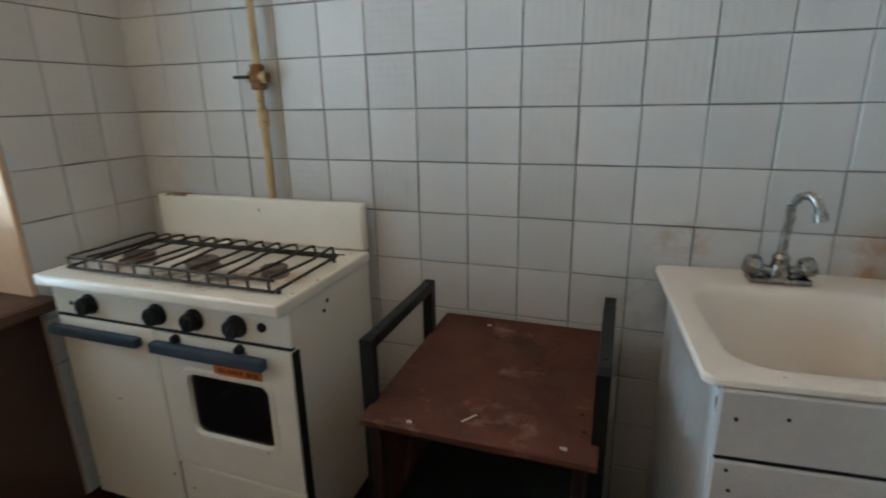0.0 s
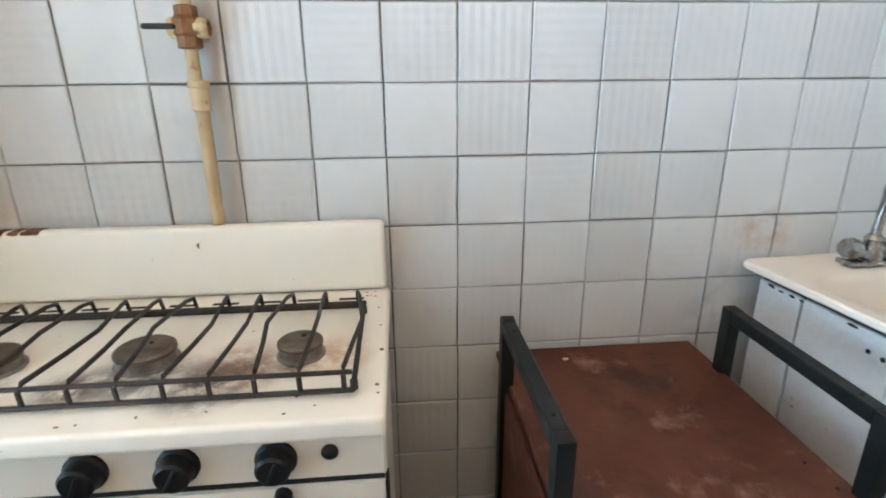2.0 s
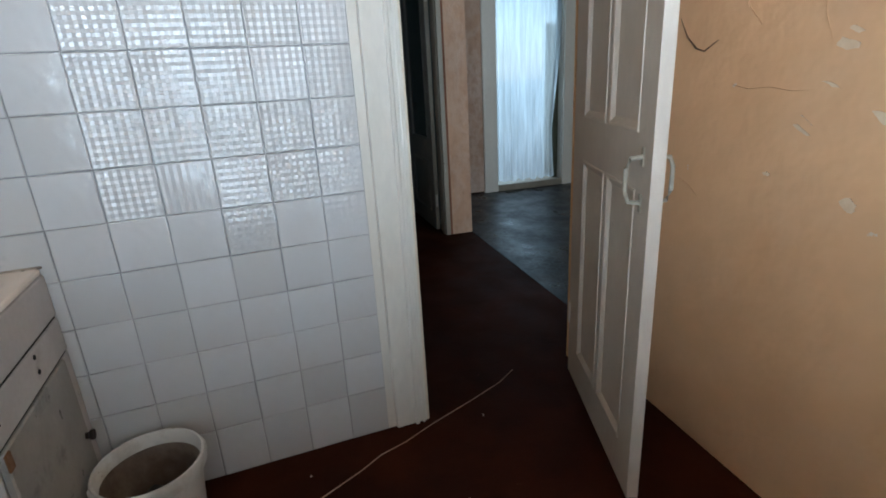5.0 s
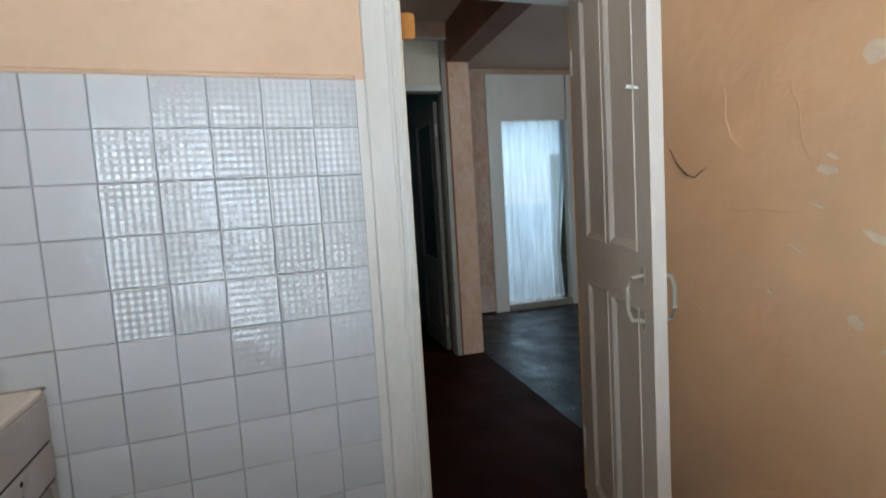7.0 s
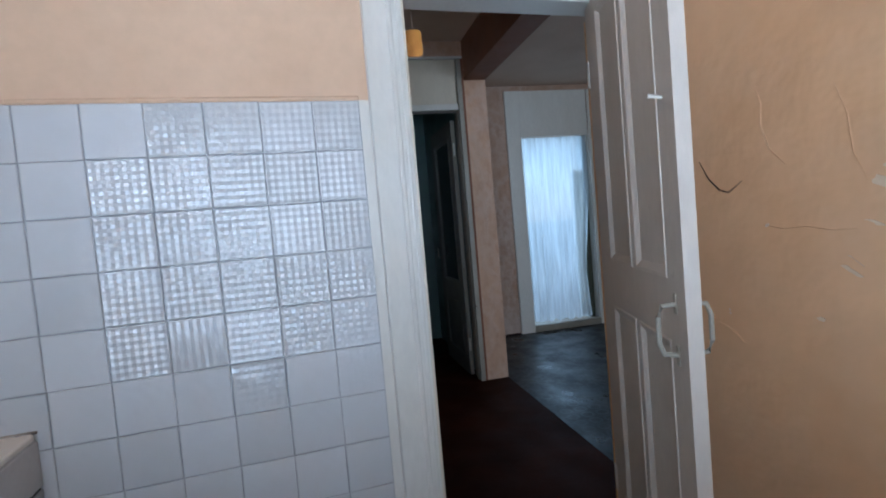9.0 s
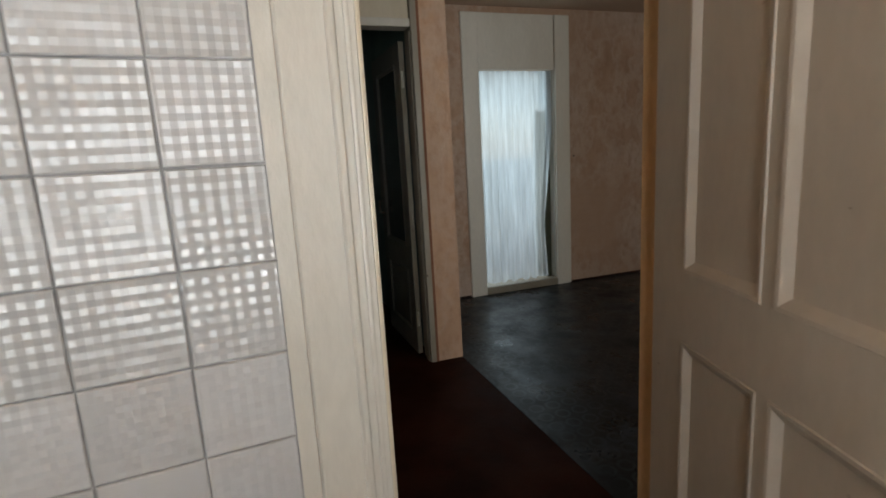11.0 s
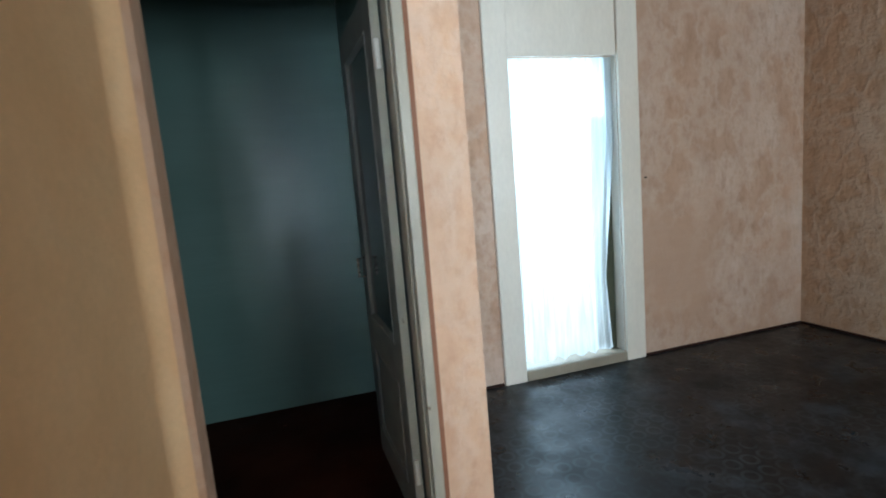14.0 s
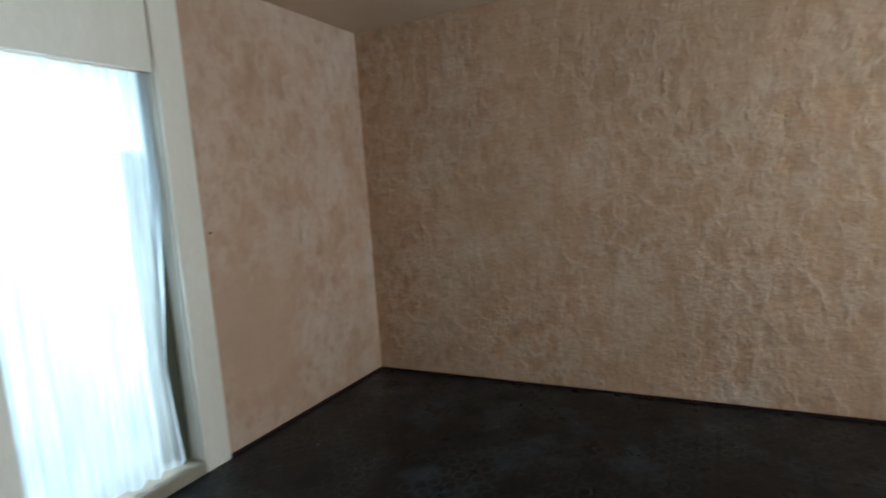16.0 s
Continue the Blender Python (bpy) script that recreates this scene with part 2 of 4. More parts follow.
M["redfloor"] = surface("red_brown_floor_paint", (0.044, 0.0115, 0.0052), (0.023, 0.0062, 0.003), 2.5, 0.58, 60, 0.25, 0.002, spots=((0.12, 0.055, 0.035), 14, 0.71, 0.76), gloss=0.05)
M["lino"] = floor_lino()
M["skirt"] = surface("dark_red_skirting_paint", (0.030, 0.011, 0.008), (0.02, 0.008, 0.006), 5, 0.6, 60, 0.2, gloss=0.2)
M["white"] = surface("yellowed_white_gloss_paint", (0.71, 0.68, 0.61), (0.63, 0.59, 0.51), 3.0, 0.36, 50, 0.25, 0.002, (1, 1, 0.4), spots=((0.28, 0.22, 0.16), 20, 0.73, 0.76))
M["cream"] = surface("cream_gloss_paint", (0.70, 0.62, 0.48), (0.62, 0.53, 0.39), 3.0, 0.36, 50, 0.25, 0.002, (1, 1, 0.4), spots=((0.30, 0.22, 0.15), 18, 0.72, 0.75))
M["doorpaint"] = surface("greyed_white_door_paint", (0.62, 0.56, 0.48), (0.54, 0.47, 0.39), 2.5, 0.42, 45, 0.25, 0.002, (1, 1, 0.4), spots=((0.30, 0.22, 0.16), 16, 0.71, 0.75))
M["casing"] = surface("cream_white_casing_paint", (0.82, 0.80, 0.72), (0.76, 0.73, 0.64), 3.0, 0.4, 50, 0.25, 0.002, (1, 1, 0.4), spots=((0.40, 0.34, 0.26), 20, 0.74, 0.77))
# cream set darker than on the kitchen door's jambs
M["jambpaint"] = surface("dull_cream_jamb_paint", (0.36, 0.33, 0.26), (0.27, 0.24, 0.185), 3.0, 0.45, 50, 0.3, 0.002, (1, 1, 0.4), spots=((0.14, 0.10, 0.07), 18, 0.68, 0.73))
# greyish white door paint, darkened so that the leaf looks in shadow
M["shaded_door"] = surface("shade_greyed_door_paint", (0.20, 0.195, 0.175), (0.15, 0.15, 0.135), 2.5, 0.4, 45, 0.25, 0.002, (1, 1, 0.4))
M["enamel"] = enamel("cream_stove_enamel", (0.78, 0.745, 0.655), (0.755, 0.715, 0.62))
M["hob"] = enamel("burnt_cooktop_enamel", (0.78, 0.73, 0.64), (0.75, 0.69, 0.59), (((-0.85, 0.900, 0.848), 0.10, (0.42, 0.26, 0.16)), ((-0.70, 0.92, 0.848), 0.08, (0.52, 0.36, 0.23)), ((-0.845, 0.880, 0.848), 0.085, (0.16, 0.085, 0.05)), ((-0.890, 0.848, 0.848), 0.092, (0.05, 0.026, 0.016)),
                                                                                               ((-1.000, 0.885, 0.848), 0.098, (0.025, 0.013, 0.009)), ((-1.085, 0.855, 0.848), 0.072, (0.06, 0.034, 0.02)), ((-1.26, 0.89, 0.848), 0.085, (0.20, 0.11, 0.06)), ((-0.755, 0.885, 0.848), 0.045, (0.10, 0.055, 0.03))), 26)
M["black"] = surface("black_bakelite", (0.007, 0.007, 0.0075), (0.012, 0.012, 0.012), 8, 0.42, 80, 0.15, 0.001, gloss=0.3)
M["iron"] = surface("blackened_iron", (0.022, 0.019, 0.017), (0.05, 0.036, 0.026), 30, 0.6, 120, 0.4, 0.001, metal=0.4)
M["burner"] = surface("rusty_burner_steel", (0.20, 0.16, 0.12), (0.10, 0.07, 0.05), 25, 0.5, 120, 0.4, 0.001, metal=0.7)
M["burnersteel"] = surface("dull_burner_steel", (0.28, 0.25, 0.22), (0.15, 0.12, 0.10), 30, 0.45, 120, 0.3, 0.001, metal=0.7)
M["blue"] = surface("blue_grey_plastic", (0.042, 0.058, 0.084), (0.03, 0.042, 0.064), 10, 0.45, 90, 0.2, 0.001)
# near-black for black bits, and for gaps and holes in place of their shade
M["dark"] = surface("flat_black", (0.006, 0.006, 0.006), (0.010, 0.010, 0.009), 10, 0.8, 80, 0.1)
M["ovenglass"] = surface("black_oven_glass", (0.006, 0.006, 0.007), (0.010, 0.010, 0.011), 6, 0.12, 40, 0.0, rough_vary=0.06)
M["sticker"] = surface("orange_sticker", (0.62, 0.20, 0.03), (0.52, 0.15, 0.02), 20, 0.45, 90, 0.1)
M["ink"] = surface("dark_red_ink", (0.16, 0.035, 0.012), (0.20, 0.05, 0.015), 20, 0.5, 90, 0.0)
M["board"] = surface("red_brown_hardboard", (0.130, 0.045, 0.026), (0.076, 0.026, 0.016), 3.2, 0.6, 70, 0.35, 0.002, second=((0.050, 0.019, 0.012), 5.0, 0.50, 0.68), spots=((0.25, 0.14, 0.105), 9, 0.58, 0.72), gloss=0.22)
M["steel"] = surface("grey_green_painted_steel", (0.011, 0.0135, 0.0135), (0.007, 0.0085, 0.0085), 9, 0.45, 70, 0.2, 0.001, spots=((0.09, 0.08, 0.07), 26, 0.71, 0.75), gloss=0.3)
# post and shelf colours are lowered to hold the shade under the table
M["legwood"] = surface("brown_wood_leg", (0.030, 0.015, 0.010), (0.019, 0.009, 0.006), 6, 0.6, 60, 0.3, 0.001, (1, 1, 0.15), gloss=0.25)
M["shelf"] = surface("shaded_grey_green_shelf_paint", (0.020, 0.030, 0.025), (0.014, 0.021, 0.017), 5, 0.6, 60, 0.2)
M["whitewood"] = surface("chipped_white_painted_wood", (0.72, 0.72, 0.72), (0.62, 0.62, 0.61), 3, 0.5, 60, 0.35, 0.002, (1, 1, 1), second=((0.52, 0.51, 0.48), 7.0, 0.60, 0.80), spots=((0.13, 0.12, 0.11), 17, 0.69, 0.72))
M["mossboard"] = surface("greenish_worn_board", (0.40, 0.385, 0.355), (0.30, 0.29, 0.26), 4, 0.6, 60, 0.35, 0.002, second=((0.20, 0.20, 0.18), 8, 0.56, 0.74), spots=((0.10, 0.10, 0.09), 15, 0.66, 0.70))
# worn white paint, toned down for the shade on the cabinet's front
M["frontboard"] = surface("shaded_worn_front_paint", (0.61, 0.585, 0.57), (0.52, 0.495, 0.48), 4, 0.6, 60, 0.35, 0.002, second=((0.30, 0.26, 0.23), 7, 0.58, 0.78), spots=((0.12, 0.10, 0.09), 16, 0.69, 0.72))
M["basin"] = enamel("ivory_basin_enamel", (0.80, 0.735, 0.665), (0.77, 0.70, 0.62), (((0.56, 0.86, 0.66), 0.30, (0.60, 0.46, 0.33)), ((0.62, 0.98, 0.67), 0.22, (0.58, 0.44, 0.32)), ((0.80, 1.0, 0.87), 0.12, (0.36, 0.29, 0.21))), 7, 0.45)
M["chrome"] = surface("dulled_chrome", (0.44, 0.43, 0.41), (0.30, 0.29, 0.27), 20, 0.26, 90, 0.1, 0.001, metal=1.0)
M["bucket"] = surface("dirty_white_plastic", (0.66, 0.66, 0.63), (0.58, 0.57, 0.53), 6, 0.45, 60, 0.2, 0.001, second=((0.36, 0.33, 0.27), 7.0, 0.50, 0.74), spots=((0.22, 0.17, 0.12), 24, 0.68, 0.72))
M["dirtin"] = surface("dried_mortar_dirt", (0.11, 0.078, 0.058), (0.22, 0.17, 0.13), 10, 0.9, 50, 0.6, 0.003)
M["bead"] = surface("grimy_putty", (0.42, 0.36, 0.29), (0.16, 0.12, 0.09), 14, 0.8, 60, 0.4)
M["pipe"] = surface("yellow_gas_pipe_paint", (0.52, 0.40, 0.225), (0.42, 0.30, 0.15), 9, 0.45, 70, 0.3, 0.001, spots=((0.22, 0.12, 0.06), 26, 0.58, 0.66))
M["rust"] = surface("rusty_brass", (0.26, 0.13, 0.055), (0.16, 0.075, 0.03), 30, 0.55, 90, 0.4, 0.001, metal=0.5)
M["matchwood"] = surface("pale_match_wood", (0.60, 0.50, 0.36), (0.52, 0.42, 0.28), 40, 0.8, 120, 0.1)
M["flake"] = surface("pale_plaster_flake", (0.60, 0.52, 0.46), (0.50, 0.42, 0.36), 30, 0.9, 120, 0.3)
M["wire"] = surface("pale_string", (0.42, 0.28, 0.20), (0.34, 0.21, 0.15), 30, 0.8, 120, 0.1)
M["patch"] = surface("bare_white_plaster", (0.80, 0.66, 0.50), (0.74, 0.57, 0.40), 20, 0.9, 60, 0.3)
M["greenpatch"] = surface("old_pale_green_paint", (0.64, 0.68, 0.53), (0.56, 0.61, 0.46), 20, 0.8, 60, 0.3)
M["tag"] = surface("amber_resin_card", (0.62, 0.26, 0.04), (0.50, 0.19, 0.025), 20, 0.4, 60, 0.2)
M["glass"] = glass_material("window_glass")
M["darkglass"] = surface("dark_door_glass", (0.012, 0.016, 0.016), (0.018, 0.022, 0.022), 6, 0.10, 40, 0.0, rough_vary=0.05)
M["olive"] = surface("dark_olive_frame_paint", (0.055, 0.060, 0.030), (0.04, 0.043, 0.022), 6, 0.5, 50, 0.2)
M["curtain"] = cloth("thin_white_curtain", (0.82, 0.88, 0.93), 0.72, 0.20)
M["drape"] = cloth("grey_white_drape", (0.80, 0.79, 0.74), 0.55, 0.05)
M["concrete"] = surface("whitewashed_balcony_concrete", (0.70, 0.71, 0.70), (0.60, 0.61, 0.60), 3, 0.9, 50, 0.4)
M["grass"] = surface("dry_ground", (0.16, 0.15, 0.10), (0.11, 0.11, 0.07), 0.2, 0.95, 5, 0.3)


# ---- building helpers ----
def link(name, bm, mat, parent=None, smooth=False):
    me = bpy.data.meshes.new(name)
    bmesh.ops.recalc_face_normals(bm, faces=bm.faces)
    bm.to_mesh(me)
    bm.free()
    me.materials.append(mat)
    if smooth:
        for p in me.polygons:
            p.use_smooth = True
        me.set_sharp_from_angle(angle=radians(38))
    ob = new(name, me)
    ob.parent = parent
    return ob


def part(name, bm, mat, parent, label="", smooth=False):
    return tagged(link(name, bm, mat, parent, smooth), label)


def thing(name, m, label, category, group=""):
    ob = new(name)
    ob.empty_display_size = 0.1
    ob.matrix_world = m
    return tagged(ob, label, category, group)


def box(a, b, bevel=0.0, bm=None, m=None, segments=1):
    bm = bm or bmesh.new()
    r = bmesh.ops.create_cube(bm, size=1)
    vs = r["verts"]
    for v in vs:
        v.co = Vector([(p + q) / 2 + c * (q - p) for p, q, c in zip(a, b, v.co)])
    if bevel:
        es = list({e for v in vs for e in v.link_edges})
        r = bmesh.ops.bevel(bm, geom=es, offset=bevel, segments=segments, affect="EDGES", profile=0.6)
        vs = [v for v in {v for f in r["faces"] for v in f.verts} | {v for v in vs if v.is_valid}]
    if m is not None:
        bmesh.ops.transform(bm, matrix=m, verts=vs)
    return bm


def lathe(profile, steps=24, bm=None, m=None):
    """A turned solid about z from (radius, height) pairs."""
    bm = bm or bmesh.new()
    rings, every = [], []
    for r, z in profile:
        if r < 1e-6:
            ring = [bm.verts.new((0, 0, z))]
        else:
            ring = [bm.verts.new((r * math.cos(2 * math.pi * i / steps), r * math.sin(2 * math.pi * i / steps), z)) for i in range(steps)]
        rings.append(ring)
        every += ring
    for p, q in zip(rings, rings[1:]):
        for i in range(steps):
            j = (i + 1) % steps
            if len(p) == 1 and len(q) > 1:
                bm.faces.new((p[0], q[i], q[j]))
            elif len(q) == 1 and len(p) > 1:
                bm.faces.new((p[i], p[j], q[0]))
            elif len(p) > 1:
                bm.faces.new((p[i], p[j], q[j], q[i]))
    if m is not None:
        bmesh.ops.transform(bm, matrix=m, verts=every)
    return bm


def tube(points, radius, steps=8, bm=None, flat=1.0):
    bm = bm or bmesh.new()
    pts = [Vector(p) for p in points]
    rings = []
    for i, p in enumerate(pts):
        way = (pts[min(i + 1, len(pts) - 1)] - pts[max(i - 1, 0)]).normalized()
        side = way.cross(Vector((0, 0, 1)) if abs(way.z) < 0.9 else Vector((0, 1, 0))).normalized()
        up = side.cross(way)
        r = radius[i] if isinstance(radius, (list, tuple)) else radius
        rings.append([bm.verts.new(p + side * r * math.cos(a) + up * r * flat * math.sin(a)) for a in (2 * math.pi * k / steps for k in range(steps))])
    for p, q in zip(rings, rings[1:]):
        for i in range(steps):
            bm.faces.new((p[i], p[(i + 1) % steps], q[(i + 1) % steps], q[i]))
    bm.faces.new(rings[0])
    bm.faces.new(rings[-1])
    return bm


def wall_mesh(x0, x1, z0, z1, thick, holes=()):
    """A wall in its own frame: x to the right as seen from the room, the room's face at y = 0, the wall behind it."""
    xs = sorted({x0, x1, *(v for h in holes for v in h[:2])})
    zs = sorted({z0, z1, *(v for h in holes for v in h[2:])})
    full = {}
    for i in range(len(xs) - 1):
        for k in range(len(zs) - 1):
            cx, cz = (xs[i] + xs[i + 1]) / 2, (zs[k] + zs[k + 1]) / 2
            full[i, k] = not any(h[0] < cx < h[1] and h[2] < cz < h[3] for h in holes)
    bm = bmesh.new()

    def quad(*vs):
        bm.faces.new([bm.verts.new(v) for v in vs])
    for (i, k), on in full.items():
        if not on:
            continue
        a, b, c, d = xs[i], xs[i + 1], zs[k], zs[k + 1]
        quad((a, 0, c), (b, 0, c), (b, 0, d), (a, 0, d))
        quad((a, thick, c), (a, thick, d), (b, thick, d), (b, thick, c))
        if not full.get((i - 1, k)):
            quad((a, 0, c), (a, 0, d), (a, thick, d), (a, thick, c))
        if not full.get((i + 1, k)):
            quad((b, 0, c), (b, thick, c), (b, thick, d), (b, 0, d))
        if not full.get((i, k - 1)):
            quad((a, 0, c), (a, thick, c), (b, thick, c), (b, 0, c))
        if not full.get((i, k + 1)):
            quad((a, 0, d), (b, 0, d), (b, thick, d), (a, thick, d))
    bmesh.ops.remove_doubles(bm, verts=bm.verts, dist=1e-5)
    return bm


def wall(name, m, mat, *spec):
    ob = tagged(link(name, wall_mesh(*spec), mat), kind="structure")
    ob.matrix_world = m
    return ob


def slab(name, a, b, mat):
    return tagged(link(name, box(a, b), mat), kind="structure")


# ---- the shell ----
PITCH, ROW = 0.156, 0.975
NORTH = pose(0, 1.27, 0)
EAST = pose(0.785, 1.27, 0, 0, 0, -85.37)
WEST = pose(-1.553, 0, 0, 0, 0, 90)
SOUTH = pose(0, -1.33, 0, 0, 0, 180)
KH, RH = 2.682, 2.80

slab("floor", (-1.95, -1.49, -0.15), (5.3, 1.6, 0), M["redfloor"])
slab("floor_room", (-1.7, -5.5, -0.15), (4.745, -1.49, 0.002), M["lino"])
wall_north = wall("wall_north", NORTH, M["peach"], -1.9, 1.0, 0, KH, 0.25)
wall_east = wall("wall_east", EAST, M["peach"], 0.0, 2.66, 0, KH + 0.15, 0.13, ((1.702, 2.50, 0, 2.545),))
wall_west = wall("wall_west", WEST, M["peach"], -1.6, 1.27, 0, KH, 0.38, ((-0.6, 0.785, 0.72, 2.32),))
wall_south = wall("wall_south", SOUTH, M["orange"], -1.02, 1.9, 0, KH, 0.12)
slab("ceiling", (-1.95, -1.45, KH), (1.02, 1.52, KH + 0.1), M["ceiling"])

# hall, dark room and large room
wall("wall_hall_north", pose(0, -0.385, 0), M["hall"], 0.93, 3.33, 0, RH, 0.14)
bm = bmesh.new()
arc = [(3.27 + 0.06 * math.sin(radians(a)), -0.445 + 0.06 * math.cos(radians(a))) for a in range(0, 91, 10)]
arc += [(3.335, -0.445), (3.335, -0.380), (3.27, -0.380)]
tops = [[bm.verts.new((x, y, z)) for x, y in arc] for z in (0.001, RH - 0.001)]
for k in range(len(arc)):
    bm.faces.new((tops[0][k], tops[0][(k + 1) % len(arc)], tops[1][(k + 1) % len(arc)], tops[1][k]))
for ring in tops:
    bm.faces.new(ring)
tagged(link("trim_rounded_corner", bm, M["hall"], smooth=True), kind="structure")
wall_hall = wall("wall_hall_east", pose(3.33, 0, 0, 0, 0, -90), M["pier"], 0.345, 1.494, 0, RH, 0.15, ((0.471, 1.312, 0, 2.68),))
wall("wall_partition", pose(0, -1.494, 0), M["pink"], 3.481, 4.745, 0, RH, 0.19)
beam = slab("beam", (1.03, -1.494, 2.484), (3.33, -1.314, RH), M["beam"])
wall("wall_dark_east", pose(5.1, 0, 0, 0, 0, -90), M["teal"], -1.5, 1.304, 0, RH, 0.1)
wall("wall_dark_north", pose(0, 1.45, 0), M["teal"], 3.48, 5.1, 0, RH, 0.1)
wall("wall_dark_south", pose(0, -1.300, 0, 0, 0, 180), M["teal"], -5.1, -3.481, 0, RH, 0.003)
wall("wall_dark_west", pose(3.481, 0, 0, 0, 0, 90), M["teal"], -0.344, 1.45, 0, RH, 0.03)
wall_balcony = wall("wall_balcony", pose(4.745, 0, 0, 0, 0, -90), M["pink"], 1.494, 5.2, 0, RH, 0.34, ((2.325, 3.158, 0.0, 2.229),))
wall("wall_room_south", pose(4.745, -4.915, 0, 0, 0, 183.2), M["pinkside"], -0.02, 6.6, 0, RH, 0.2)
wall("wall_room_west", pose(-1.553, 0, 0, 0, 0, 90), M["pink"], -5.4, -1.494, 0, RH, 0.15, ((-4.05, -2.35, 0.85, 2.35),))
wall("wall_room_north", pose(0, -1.494, 0), M["pink"], -1.7, 1.03, 0, RH, 0.03)
slab("ceiling_hall", (-1.7, -5.5, RH), (5.2, 1.55, RH + 0.1), M["dim_ceiling"])
slab("ground", (-300, -300, -3.3), (300, 300, -3.2), M["grass"])

# skirting boards of the large room
for name, a, b in (("baseboard", (4.733, -4.912, 0.002), (4.745, -3.335, 0.018)), ("baseboard_1", (4.733, -2.150, 0.002), (4.745, -1.494, 0.018)), ("baseboard_2", (0.014, -0.012, 0.002), (6.3, 0.0, 0.018))):
    ob = slab(name, a, b, M["skirt"])
    if name == "baseboard_2":
        ob.matrix_world = pose(4.745, -4.915, 0, 0, 0, 183.2)


# ---- joinery ----
def wavy_board(x0, x1, z0, z1, y0, y1, seed, n=14):
    """A hand-cut upright board whose long edges wander a little."""
    bm = bmesh.new()
    lines = []
    for k in range(n + 1):
        z = z0 + (z1 - z0) * k / n
        a = x0 + 0.0022 + 0.0022 * noise.noise((k * 0.55, seed, 1))
        b = x1 - 0.0022 + 0.0022 * noise.noise((k * 0.55, seed + 3.7, 1.5))
        lines.append([bm.verts.new(v) for v in ((a, y1, z), (a, y0 + 0.003, z), (a + 0.004, y0, z), (b - 0.004, y0, z), (b, y0 + 0.003, z), (b, y1, z))])
    for p, q in zip(lines, lines[1:]):
        for i in range(5):
            bm.faces.new((p[i], p[i + 1], q[i + 1], q[i]))
    bm.faces.new(lines[0])
    bm.faces.new(lines[-1])
    return bm


def kitchen_door_frame():
    ob = thing("door_frame", EAST, "cream-white painted wooden door casing with boarded transom in the kitchen wall", "door frame")
    ob["kind"] = "structure"
    for a, b in ((1.572, 1.702), (2.50, 2.60)):
        inner = 1 if a < 2 else -1
        bm = box((a, -0.022, 0), (b, 0.0, 2.545), 0.004)
        edge = b if inner > 0 else a
        box((edge - inner * 0.045 - 0.008, -0.034, 0), (edge - inner * 0.045 + 0.008, -0.02, 2.545), 0.004, bm)
        part("casing", bm, M["white"], ob)
        lo, hi = (edge - 0.004, edge + 0.020) if inner > 0 else (edge - 0.020, edge + 0.004)
        split = 0.035 if inner > 0 else 0.072
        jamb_hi = hi - 0.012 if inner > 0 else hi
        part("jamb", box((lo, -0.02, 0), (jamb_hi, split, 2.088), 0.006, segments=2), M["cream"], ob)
        part("reveal", box((lo + 0.004, split + 0.0005, 0), (hi - (0 if inner > 0 else 0.004), 0.155, 2.088), 0.003), M["hall"], ob, "ochre painted inner reveal")
        if inner > 0:
            for off in (0.018,):
                part("bead", box((edge - off - 0.005, -0.030, 0), (edge - off + 0.005, -0.0215, 2.545), 0.004, segments=2), M["white"], ob)
    bm = box((1.572, -0.024, 2.547), (2.60, 0.0, 2.677), 0.004)
    box((1.69, -0.036, 2.547), (2.51, -0.022, 2.567), 0.004, bm)
    part("head_casing", bm, M["white"], ob)
    bm = box((1.704, -0.026, 2.088), (2.498, 0.10, 2.118), 0.004)
    box((1.704, -0.038, 2.108), (2.498, -0.02, 2.134), 0.004, bm)
    part("lintel", bm, M["white"], ob)
    for i in range(5):
        a = 1.706 + i * 0.1584
        part("board", wavy_board(a, a + 0.1560, 2.136, 2.543, -0.008 + 0.002 * (i % 2), 0.02, i * 3.7), M["white"], ob)
    return ob


def panel_door(name, m, width, height, label, mat, panels, thick=0.036, glass=None):
    """A leaf hinged at x = 0; its panels are recessed between stiles and rails."""
    ob = thing(name, m, label, "door")
    holes = tuple(panels)
    bm = wall_mesh(0, width, 0.008, height, thick, holes)
    bmesh.ops.translate(bm, verts=bm.verts, vec=(0, -thick / 2, 0))
    part("leaf", bm, mat, ob)
    for i, (a, b, c, d) in enumerate(panels):
        if glass and i == 0:
            part("pane", box((a, -0.004, c), (b, 0.004, d)), glass, ob, "dark glass pane")
        else:
            part("panel", box((a + 0.001, -thick / 2 + 0.009, c + 0.001), (b - 0.001, thick / 2 - 0.009, d - 0.001)), mat, ob)
        for side in (-1, 1):
            bm = bmesh.new()
            e, deep = 0.022, (0.005 if glass and i == 0 else thick / 2 - 0.009)
            ring = [[bm.verts.new((x, side * y, z)) for x, z in ((a + g, c + g), (b - g, c + g), (b - g, d - g), (a + g, d - g))] for g, y in ((-0.006, thick / 2), (-0.004, thick / 2 + 0.003), (0.004, thick / 2 + 0.002), (e, deep))]
            for p, q in zip(ring, ring[1:]):
                for k in range(4):
                    bm.faces.new((p[k], p[(k + 1) % 4], q[(k + 1) % 4], q[k]))
            part("moulding", bm, mat, ob)
    return ob


